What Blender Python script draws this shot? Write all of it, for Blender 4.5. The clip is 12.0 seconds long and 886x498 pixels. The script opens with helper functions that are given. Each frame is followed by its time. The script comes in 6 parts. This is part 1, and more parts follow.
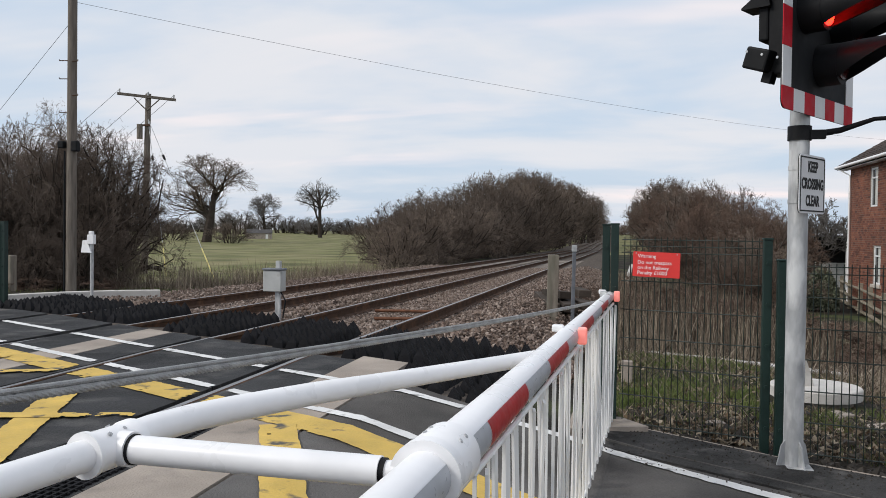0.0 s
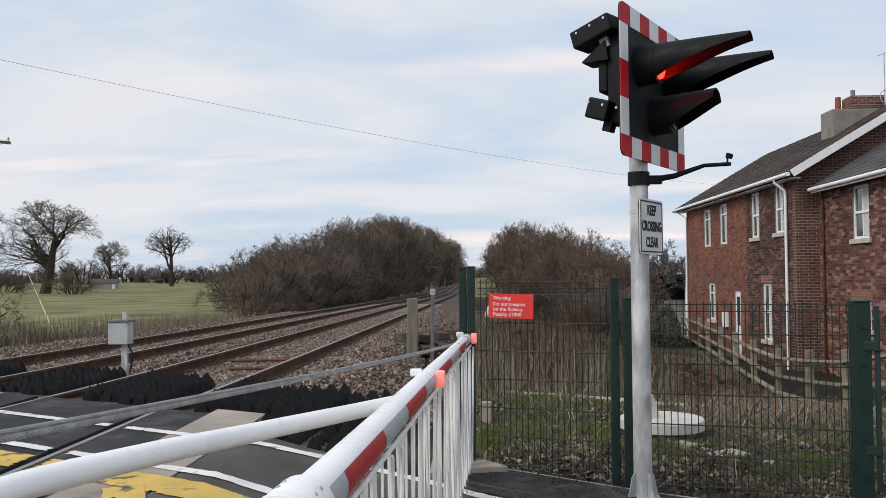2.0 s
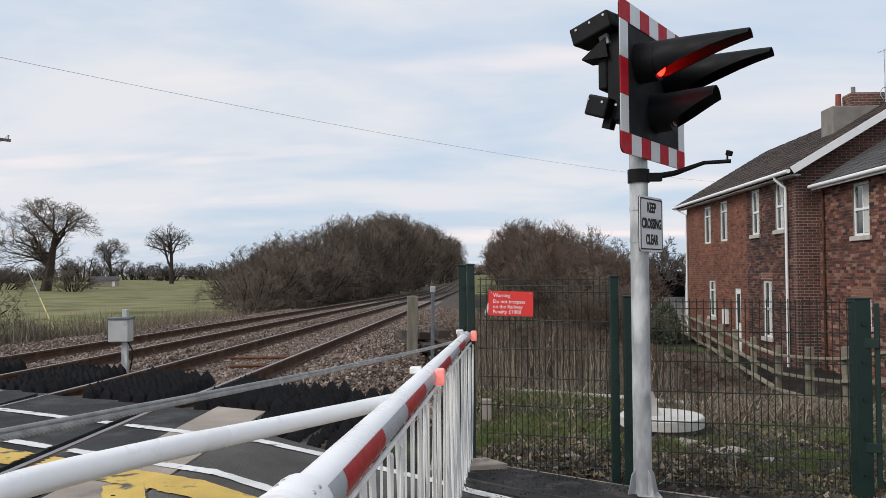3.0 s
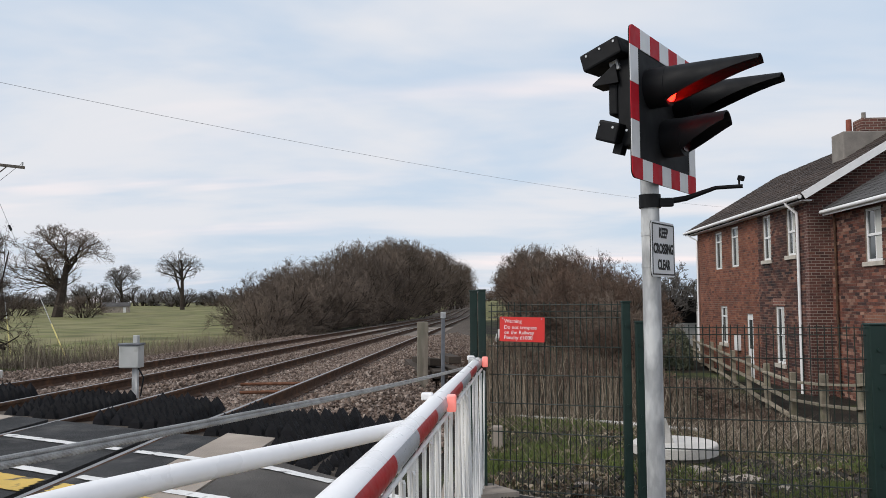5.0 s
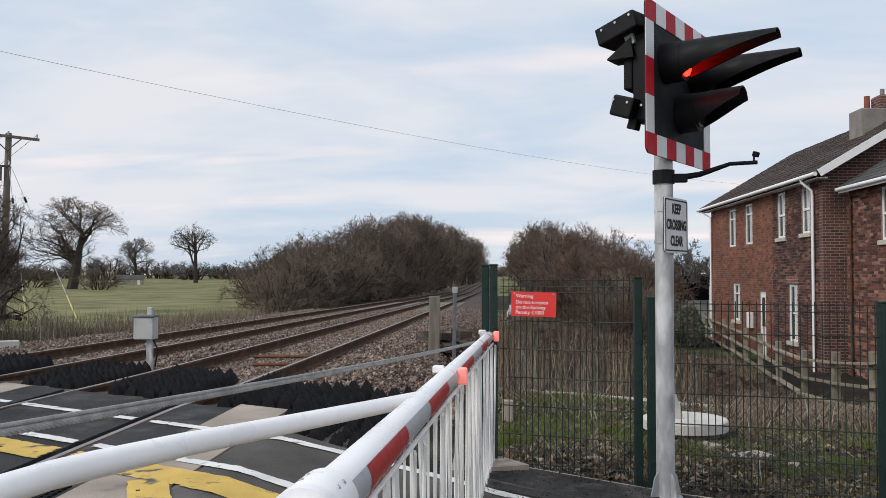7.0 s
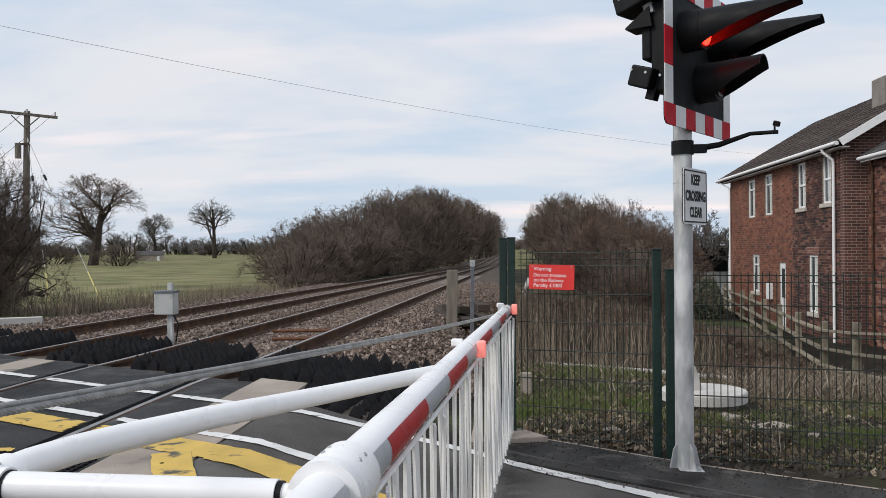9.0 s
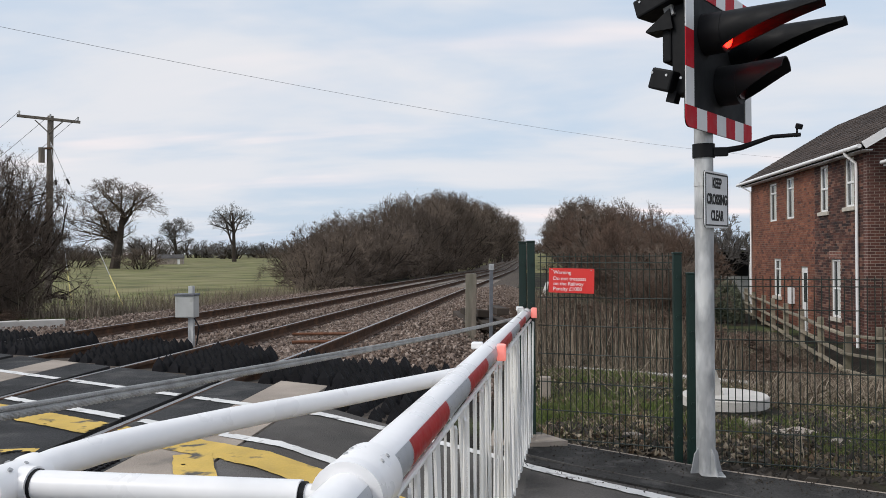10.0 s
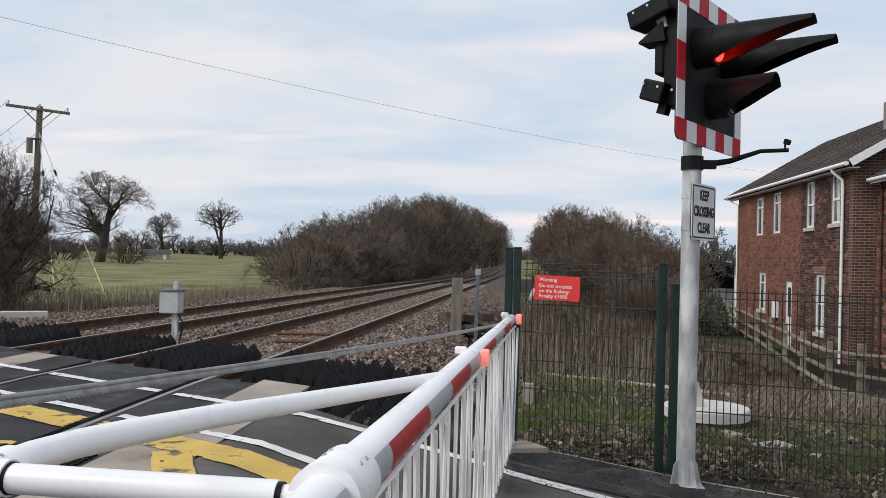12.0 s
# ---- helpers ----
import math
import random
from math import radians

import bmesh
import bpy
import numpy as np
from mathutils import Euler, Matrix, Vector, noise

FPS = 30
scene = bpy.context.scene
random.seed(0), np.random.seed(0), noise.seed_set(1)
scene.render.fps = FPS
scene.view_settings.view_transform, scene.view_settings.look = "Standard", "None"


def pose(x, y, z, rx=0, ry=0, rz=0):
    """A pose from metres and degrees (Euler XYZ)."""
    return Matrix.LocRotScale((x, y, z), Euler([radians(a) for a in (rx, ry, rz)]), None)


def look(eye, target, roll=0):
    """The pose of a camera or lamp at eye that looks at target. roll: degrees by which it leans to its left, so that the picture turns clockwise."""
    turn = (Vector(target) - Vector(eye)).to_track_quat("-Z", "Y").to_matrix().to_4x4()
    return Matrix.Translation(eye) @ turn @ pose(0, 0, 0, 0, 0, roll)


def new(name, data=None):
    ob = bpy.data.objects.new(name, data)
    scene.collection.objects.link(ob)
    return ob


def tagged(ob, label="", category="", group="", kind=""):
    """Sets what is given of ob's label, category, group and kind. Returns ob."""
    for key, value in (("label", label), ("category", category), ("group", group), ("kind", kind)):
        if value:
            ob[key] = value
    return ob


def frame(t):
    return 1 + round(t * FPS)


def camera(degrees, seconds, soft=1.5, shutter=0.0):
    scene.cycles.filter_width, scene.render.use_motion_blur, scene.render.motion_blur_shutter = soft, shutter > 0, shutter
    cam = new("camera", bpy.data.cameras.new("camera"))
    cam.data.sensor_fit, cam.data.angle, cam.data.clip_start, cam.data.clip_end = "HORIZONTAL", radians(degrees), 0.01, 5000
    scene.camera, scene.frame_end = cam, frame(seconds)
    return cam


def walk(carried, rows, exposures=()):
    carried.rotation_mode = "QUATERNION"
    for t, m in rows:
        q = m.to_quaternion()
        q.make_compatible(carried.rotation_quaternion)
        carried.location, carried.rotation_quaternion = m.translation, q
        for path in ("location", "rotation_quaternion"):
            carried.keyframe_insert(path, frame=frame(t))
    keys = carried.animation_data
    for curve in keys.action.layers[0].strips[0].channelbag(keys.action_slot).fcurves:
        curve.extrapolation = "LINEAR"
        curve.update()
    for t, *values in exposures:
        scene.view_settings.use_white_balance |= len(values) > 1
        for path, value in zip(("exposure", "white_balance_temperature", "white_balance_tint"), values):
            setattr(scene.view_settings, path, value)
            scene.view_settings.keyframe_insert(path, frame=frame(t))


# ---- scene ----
cam = camera(56.0, 12.0, soft=0.85)
# seconds, x, y, z, tilt, lean, turn
PATH = [
    (0.0, -0.000, -0.000, 1.400, 88.80, -0.70, 11.80),
    (0.5, 0.006, -0.010, 1.406, 90.15, -0.00, 8.23),
    (1.0, 0.014, 0.008, 1.412, 91.81, 0.86, 3.58),
    (1.5, 0.012, 0.014, 1.406, 92.27, 0.58, 2.47),
    (2.0, 0.012, 0.008, 1.402, 91.89, 0.40, 2.16),
    (2.5, 0.015, 0.013, 1.404, 91.68, 0.37, 2.10),
    (4.5, 0.013, 0.005, 1.403, 92.83, 0.63, 2.71),
    (5.0, 0.008, 0.019, 1.401, 93.49, 0.45, 2.86),
    (5.5, 0.008, 0.016, 1.396, 92.96, 0.01, 2.93),
    (6.0, 0.005, 0.009, 1.394, 92.37, -0.33, 3.10),
    (6.5, 0.005, 0.013, 1.398, 92.01, -0.34, 3.44),
    (7.0, 0.008, 0.010, 1.395, 91.79, -0.03, 3.68),
    (9.0, 0.005, 0.014, 1.395, 89.98, 0.45, 4.86),
    (9.5, 0.000, 0.004, 1.393, 90.21, 0.33, 5.52),
    (10.0, -0.002, 0.009, 1.392, 90.25, 0.38, 6.13),
    (10.5, 0.004, 0.008, 1.392, 90.32, 0.27, 6.06),
    (11.0, 0.002, 0.014, 1.392, 90.25, -0.18, 5.53),
    (11.5, 0.010, 0.003, 1.394, 90.38, -0.44, 5.26),
    (12.0, 0.002, 0.009, 1.393, 90.51, -1.41, 5.27),
]
walk(cam, [(t, pose(x, y, z, a, b, c)) for t, x, y, z, a, b, c in PATH])

# ---- light: a bright, thinly overcast winter afternoon ----
SUN_EL, SUN_AZ = radians(38), radians(238)
world = bpy.data.worlds.new("winter_sky")
scene.world = world
world.use_nodes = True
wn, wl = world.node_tree.nodes, world.node_tree.links
wn.clear()


def wnode(kind, **values):
    n = wn.new(kind)
    for key, value in values.items():
        n.inputs[key].default_value = value
    return n


sky = wn.new("ShaderNodeTexSky")
sky.sky_type, sky.sun_disc = "NISHITA", False
sky.sun_elevation, sky.sun_rotation = SUN_EL, SUN_AZ
sky.air_density, sky.dust_density, sky.ozone_density = 1.0, 2.0, 1.5
coords = wn.new("ShaderNodeTexCoord")
# clouds lie in a flat layer: project the direction onto a plane overhead
split = wn.new("ShaderNodeSeparateXYZ")
wl.new(coords.outputs["Generated"], split.inputs[0])
up = wn.new("ShaderNodeMath"); up.operation = "MAXIMUM"; up.inputs[1].default_value = 0.0
wl.new(split.outputs["Z"], up.inputs[0])
lift = wn.new("ShaderNodeMath"); lift.operation = "ADD"; lift.inputs[1].default_value = 0.16
wl.new(up.outputs[0], lift.inputs[0])
px_, py_ = wn.new("ShaderNodeMath"), wn.new("ShaderNodeMath")
for n, axis in ((px_, "X"), (py_, "Y")):
    n.operation = "DIVIDE"
    wl.new(split.outputs[axis], n.inputs[0])
    wl.new(lift.outputs[0], n.inputs[1])
plane = wn.new("ShaderNodeCombineXYZ")
wl.new(px_.outputs[0], plane.inputs[0]); wl.new(py_.outputs[0], plane.inputs[1])


def clouds(scale, detail, stretch, low, high, turn):
    m = wn.new("ShaderNodeMapping")
    m.inputs["Scale"].default_value = stretch
    m.inputs["Rotation"].default_value = (0, 0, radians(turn))
    wl.new(plane.outputs[0], m.inputs["Vector"])
    n = wnode("ShaderNodeTexNoise", Scale=scale, Detail=detail, Roughness=0.52, Distortion=0.25)
    wl.new(m.outputs[0], n.inputs["Vector"])
    r = wn.new("ShaderNodeMapRange")
    r.interpolation_type = "SMOOTHSTEP"
    r.inputs["From Min"].default_value, r.inputs["From Max"].default_value = low, high
    wl.new(n.outputs["Fac"], r.inputs["Value"])
    return r.outputs[0]


def blend(fac, a, b):
    n = wn.new("ShaderNodeMix"); n.data_type = "RGBA"
    for k, s in ((0, fac), (6, a), (7, b)):
        if isinstance(s, (tuple, float)):
            n.inputs[k].default_value = s
        else:
            wl.new(s, n.inputs[k])
    return n.outputs[2]


SKY_GAIN = 1.06
dim = wn.new("ShaderNodeVectorMath"); dim.operation = "SCALE"; dim.inputs["Scale"].default_value = 0.11
wl.new(sky.outputs[0], dim.inputs[0])
veil = blend(0.86, dim.outputs[0], (0.585, 0.69, 0.825, 1))
grey = blend(clouds(0.9, 5, (0.75, 1.15, 1), 0.38, 0.62, 8), veil, (0.74, 0.755, 0.80, 1))
pink = blend(clouds(0.8, 4, (0.5, 1.5, 1), 0.52, 0.72, -6), grey, (0.97, 0.86, 0.85, 1))
back = wnode("ShaderNodeBackground", Strength=SKY_GAIN)
wl.new(pink, back.inputs["Color"])
wl.new(back.outputs[0], wn.new("ShaderNodeOutputWorld").inputs[0])

sun_lamp = bpy.data.lights.new("sun", "SUN")
sun_lamp.energy, sun_lamp.angle, sun_lamp.color = 1.9, radians(22), (1.0, 0.95, 0.88)
sun = new("sun", sun_lamp)
sun.matrix_world = look((0, 0, 0), (-math.sin(SUN_AZ) * math.cos(SUN_EL), -math.cos(SUN_AZ) * math.cos(SUN_EL), -math.sin(SUN_EL)))

# ---- materials ----
def pbr(name, col, rough=0.7, var=0.25, scale=6.0, fine=60.0, bump=0.0, bump_scale=None, metal=0.0, second=None, cover=(0.5, 0.7), cover_scale=1.5, spread=0.0, stretch=(1, 1, 1), glow=None):
    """A surface in two grains: col varied by var, with patches of the second colour where the large noise passes cover."""
    m = bpy.data.materials.new(name)
    m.use_nodes = True
    nt = m.node_tree
    N, L = nt.nodes, nt.links
    b = N["Principled BSDF"]
    b.inputs["Roughness"].default_value, b.inputs["Metallic"].default_value = rough, metal
    b.inputs["Specular IOR Level"].default_value = 0.5 if rough < 0.6 else 0.2
    geo = N.new("ShaderNodeNewGeometry")
    mp = N.new("ShaderNodeMapping")
    mp.inputs["Scale"].default_value = stretch
    L.new(geo.outputs["Position"], mp.inputs["Vector"])

    def tex(s, detail=4.0):
        n = N.new("ShaderNodeTexNoise")
        n.inputs["Scale"].default_value, n.inputs["Detail"].default_value = s, detail
        L.new(mp.outputs[0], n.inputs["Vector"])
        return n.outputs["Fac"]

    def mix(fac, a, c, kind="MIX"):
        n = N.new("ShaderNodeMix")
        n.data_type, n.blend_type = "RGBA", kind
        for k, s in ((0, fac), (6, a), (7, c)):
            if isinstance(s, (tuple, float)):
                n.inputs[k].default_value = s
            else:
                L.new(s, n.inputs[k])
        return n.outputs[2]

    def ramp(s, lo, hi, a=0.0, c=1.0):
        n = N.new("ShaderNodeMapRange")
        for key, value in (("From Min", lo), ("From Max", hi), ("To Min", a), ("To Max", c)):
            n.inputs[key].default_value = value
        L.new(s, n.inputs["Value"])
        return n.outputs[0]

    base = (*col, 1.0)
    dark, light = tuple(c * (1 - var) for c in col) + (1.0,), tuple(min(1, c * (1 + var)) for c in col) + (1.0,)
    out = mix(ramp(tex(scale), 0.3, 0.7), dark, light)
    out = mix(ramp(tex(fine, 2.0), 0.3, 0.7, 0.0, 0.5), out, mix(1.0, out, tuple(1 - var * 0.9 for _ in range(3)) + (1.0,), "MULTIPLY"))
    if second:
        out = mix(ramp(tex(cover_scale, 6.0), *cover), out, (*second, 1.0))
    if spread:
        info = N.new("ShaderNodeObjectInfo")
        n = N.new("ShaderNodeHueSaturation")
        L.new(ramp(info.outputs["Random"], 0, 1, 1 - spread, 1 + spread), n.inputs["Value"])
        L.new(out, n.inputs["Color"])
        out = n.outputs[0]
    L.new(out, b.inputs["Base Color"])
    L.new(ramp(tex(scale * 2), 0.3, 0.7, max(0, rough - 0.1), min(1, rough + 0.1)), b.inputs["Roughness"])
    if bump:
        n = N.new("ShaderNodeBump")
        n.inputs["Strength"].default_value, n.inputs["Distance"].default_value = min(1, bump), 0.02
        L.new(tex(bump_scale or fine, 3.0), n.inputs["Height"])
        L.new(n.outputs[0], b.inputs["Normal"])
    if glow:
        b.inputs["Emission Color"].default_value, b.inputs["Emission Strength"].default_value = (*glow[0], 1), glow[1]
    return m


def island(name, cols, rough=0.9):
    """A colour picked afresh for every loose piece of a joined mesh."""
    m = bpy.data.materials.new(name)
    m.use_nodes = True
    N, L = m.node_tree.nodes, m.node_tree.links
    geo, r = N.new("ShaderNodeNewGeometry"), N.new("ShaderNodeValToRGB")
    el = r.color_ramp.elements
    while len(el) < len(cols):
        el.new(0.5)
    for i, c in enumerate(cols):
        el[i].position, el[i].color = i / (len(cols) - 1), (*c, 1)
    L.new(geo.outputs["Random Per Island"], r.inputs[0])
    L.new(r.outputs[0], N["Principled BSDF"].inputs["Base Color"])
    N["Principled BSDF"].inputs["Roughness"].default_value = rough
    return m


M = dict(
    asphalt=pbr("old_asphalt", (0.108, 0.101, 0.095), 0.85, 0.5, 1.7, 90, 0.5, 130, second=(0.17, 0.165, 0.16), cover=(0.5, 0.72), cover_scale=0.9),
    tarmac=pbr("fresh_tarmac", (0.050, 0.049, 0.048), 0.85, 0.6, 2.6, 60, 1.0, 75, second=(0.13, 0.125, 0.12), cover=(0.55, 0.75), cover_scale=5.0),
    deck=pbr("rubber_deck", (0.030, 0.030, 0.031), 0.72, 0.6, 2.4, 40, 0.5, 60, second=(0.095, 0.092, 0.088), cover=(0.52, 0.78), cover_scale=3.4, spread=0.12),
    concrete=pbr("crossing_concrete", (0.37, 0.32, 0.275), 0.9, 0.2, 2.2, 80, 0.4, 90, second=(0.17, 0.155, 0.145), cover=(0.58, 0.74), cover_scale=2.6),
    pale=pbr("pale_concrete", (0.55, 0.53, 0.50), 0.9, 0.15, 3.0, 60, 0.3, second=(0.35, 0.33, 0.29), cover=(0.6, 0.8), cover_scale=3),
    white_line=pbr("worn_white_paint", (0.72, 0.72, 0.71), 0.75, 0.12, 5.0, 60, 0.2, second=(0.22, 0.22, 0.22), cover=(0.6, 0.7), cover_scale=9),
    yellow_line=pbr("worn_yellow_paint", (0.62, 0.43, 0.115), 0.75, 0.15, 4.0, 60, 0.2, second=(0.10, 0.095, 0.085), cover=(0.60, 0.68), cover_scale=6),
    rubber=pbr("black_guard_rubber", (0.010, 0.010, 0.012), 0.85, 0.4, 9.0, 60, 0.3, spread=0.25),
    rail_top=pbr("worn_rail_steel", (0.30, 0.29, 0.29), 0.42, 0.2, 8, 90, metal=0.85),
    rail_side=pbr("rusty_rail", (0.085, 0.05, 0.034), 0.9, 0.3, 6, 80, 0.3, second=(0.15, 0.08, 0.045), cover=(0.5, 0.7), cover_scale=5),
    sleeper=pbr("concrete_sleeper", (0.23, 0.20, 0.175), 0.95, 0.25, 4, 60, 0.4, second=(0.10, 0.075, 0.06), cover=(0.5, 0.75), spread=0.15),
    rust=pbr("rusty_steel", (0.16, 0.075, 0.045), 0.9, 0.3, 9, 70, 0.3),
    white=pbr("white_gloss_paint", (0.88, 0.88, 0.89), 0.32, 0.05, 3, 40, second=(0.62, 0.62, 0.61), cover=(0.66, 0.85), cover_scale=5),
    slat=pbr("white_slat_paint", (0.85, 0.85, 0.84), 0.5, 0.07, 5, 40, second=(0.6, 0.6, 0.57), cover=(0.62, 0.82), cover_scale=6),
    reflect=pbr("grey_reflective_film", (0.42, 0.44, 0.47), 0.35, 0.08, 30, 120),
    red=pbr("red_reflective_film", (0.42, 0.018, 0.022), 0.38, 0.12, 20, 120, second=(0.52, 0.20, 0.19), cover=(0.7, 0.8), cover_scale=12),
    red_board=pbr("red_board_film", (0.50, 0.012, 0.025), 0.6, 0.1, 8, 60),
    white_board=pbr("white_board_film", (0.74, 0.75, 0.76), 0.42, 0.06, 6, 60),
    red_sign=pbr("red_sign_enamel", (0.70, 0.035, 0.03), 0.45, 0.06, 3, 40),
    lettering=pbr("white_lettering", (0.85, 0.85, 0.85), 0.5, 0.03),
    ink=pbr("black_lettering", (0.03, 0.03, 0.03), 0.6, 0.1),
    black=pbr("black_plastic", (0.007, 0.0075, 0.009), 0.62, 0.25, 8, 70, second=(0.02, 0.02, 0.022), cover=(0.6, 0.8), cover_scale=5),
    board=pbr("matt_black_board", (0.014, 0.015, 0.017), 0.7, 0.2, 4, 60),
    galv=pbr("galvanised_steel", (0.40, 0.41, 0.42), 0.55, 0.22, 9, 60, 0.15, metal=0.2, second=(0.62, 0.63, 0.63), cover=(0.44, 0.62), cover_scale=11, stretch=(1, 1, 0.35)),
    chrome=pbr("steel_bolt", (0.5, 0.5, 0.5), 0.35, 0.1, metal=0.9),
    green=pbr("dark_green_powder_coat", (0.004, 0.022, 0.017), 0.55, 0.15, 4, 50, second=(0.007, 0.031, 0.023), cover=(0.6, 0.8)),
    wire=pbr("green_wire", (0.007, 0.017, 0.012), 0.5, 0.2),
    dark_galv=pbr("dull_grey_steel", (0.17, 0.18, 0.20), 0.6, 0.2, 7, 60),
    cable=pbr("steel_cable", (0.33, 0.33, 0.325), 0.5, 0.25, 30, 200, 0.3, metal=0.4),
    grey_box=pbr("grey_cabinet_paint", (0.46, 0.47, 0.46), 0.5, 0.1, 5, 40, second=(0.30, 0.30, 0.28), cover=(0.6, 0.8), cover_scale=6),
    timber=pbr("weathered_timber", (0.22, 0.19, 0.155), 0.95, 0.3, 5, 50, 0.5, stretch=(3, 3, 0.5), spread=0.2, second=(0.13, 0.13, 0.10), cover=(0.5, 0.75)),
    fence_wood=pbr("grey_fence_wood", (0.27, 0.235, 0.18), 0.95, 0.3, 5, 50, 0.4, spread=0.2, second=(0.16, 0.16, 0.10), cover=(0.55, 0.75), cover_scale=4),
    pole=pbr("creosoted_pole", (0.19, 0.165, 0.14), 0.95, 0.3, 5, 50, 0.4, stretch=(4, 4, 0.4)),
    bark=pbr("winter_bark", (0.055, 0.044, 0.036), 0.95, 0.3, 2, 20, spread=0.2),
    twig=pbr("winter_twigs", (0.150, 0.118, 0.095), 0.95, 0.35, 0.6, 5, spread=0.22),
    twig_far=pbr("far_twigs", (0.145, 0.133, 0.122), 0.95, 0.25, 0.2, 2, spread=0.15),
    red_twig=pbr("ruddy_twigs", (0.135, 0.092, 0.07), 0.95, 0.35, 0.6, 5, spread=0.2),
    soil=pbr("rough_winter_turf", (0.026, 0.021, 0.016), 0.95, 0.5, 1.4, 25, 0.9, 20, second=(0.070, 0.088, 0.030), cover=(0.51, 0.66), cover_scale=0.55),
    field=pbr("winter_pasture", (0.150, 0.155, 0.060), 0.95, 0.45, 0.5, 5, 0.6, 4, second=(0.235, 0.21, 0.11), cover=(0.42, 0.68), cover_scale=0.22),
    ballast_bed=pbr("ballast_bed", (0.10, 0.082, 0.068), 0.95, 0.45, 9, 40, 1.0, 28, second=(0.09, 0.07, 0.055), cover=(0.5, 0.7), cover_scale=0.7),
    slate=pbr("brown_roof_tile", (0.062, 0.047, 0.040), 0.85, 0.45, 2, 20, 0.3, spread=0.15),
    grey_slate=pbr("grey_roof_slate", (0.085, 0.082, 0.082), 0.8, 0.3, 2, 20, 0.3),
    mortar=pbr("lime_mortar", (0.25, 0.20, 0.165), 0.95, 0.2, 3, 40, 0.3),
    render=pbr("cement_render", (0.24, 0.22, 0.20), 0.95, 0.2, 3, 30, 0.3),
    upvc=pbr("white_window_plastic", (0.82, 0.82, 0.82), 0.35, 0.04),
    stone=pbr("painted_stone_sill", (0.52, 0.48, 0.42), 0.85, 0.15, 4, 40, 0.2),
    pot=pbr("clay_pot", (0.25, 0.085, 0.06), 0.9, 0.2, 5, 30),
    curtain=pbr("net_curtain", (0.55, 0.55, 0.52), 0.9, 0.1, 4, 30),
    # near-black: shed wood and fascia, also the painted shade of rooms behind windows
    hut_room_shade=pbr("dark_shed_wood", (0.02, 0.02, 0.02), 0.9, 0.3, 4, 30),
    yellow_tube=pbr("yellow_stay_guard", (0.72, 0.63, 0.27), 0.6, 0.1),
    stones=island("ballast_stones", [(0.058, 0.040, 0.032), (0.155, 0.113, 0.09), (0.27, 0.205, 0.167), (0.105, 0.068, 0.05), (0.37, 0.30, 0.255), (0.088, 0.06, 0.047)]),
    stalks=island("dead_stalks", [(0.075, 0.055, 0.038), (0.17, 0.13, 0.09), (0.05, 0.038, 0.027), (0.33, 0.275, 0.20), (0.11, 0.08, 0.055), (0.06, 0.043, 0.03)]),
    pale_stalks=island("bleached_stems", [(0.10, 0.075, 0.055), (0.26, 0.21, 0.155), (0.07, 0.05, 0.036), (0.36, 0.305, 0.235), (0.15, 0.115, 0.08), (0.20, 0.16, 0.12)]),
    grass=island("grass_blades", [(0.075, 0.105, 0.026), (0.115, 0.145, 0.042), (0.15, 0.14, 0.06), (0.06, 0.09, 0.022), (0.19, 0.165, 0.085), (0.10, 0.135, 0.035)]),
    green_grass=island("green_grass", [(0.07, 0.11, 0.022), (0.11, 0.15, 0.035), (0.14, 0.155, 0.05), (0.085, 0.125, 0.03)]),
    litter=island("fallen_leaves_and_debris", [(0.17, 0.11, 0.065), (0.05, 0.036, 0.024), (0.36, 0.30, 0.22), (0.12, 0.085, 0.055)]),
    clods=island("dark_earth_clods", [(0.016, 0.013, 0.011), (0.030, 0.025, 0.020), (0.060, 0.050, 0.040), (0.02, 0.017, 0.014)]),
    red_lit=pbr("lit_red_led", (0.6, 0.02, 0.01), 0.4, 0.05, glow=((1.0, 0.006, 0.004), 22.0)),
    led_glow=pbr("lit_signal_led", (0.6, 0.05, 0.01), 0.4, 0.05, glow=((1.0, 0.06, 0.012), 3.0)),
    amber_lit=pbr("lit_boom_lamp", (0.80, 0.36, 0.33), 0.35, 0.05, glow=((1.0, 0.17, 0.12), 0.5)),
    dark_lens=pbr("unlit_lens", (0.05, 0.01, 0.01), 0.2, 0.1),
)


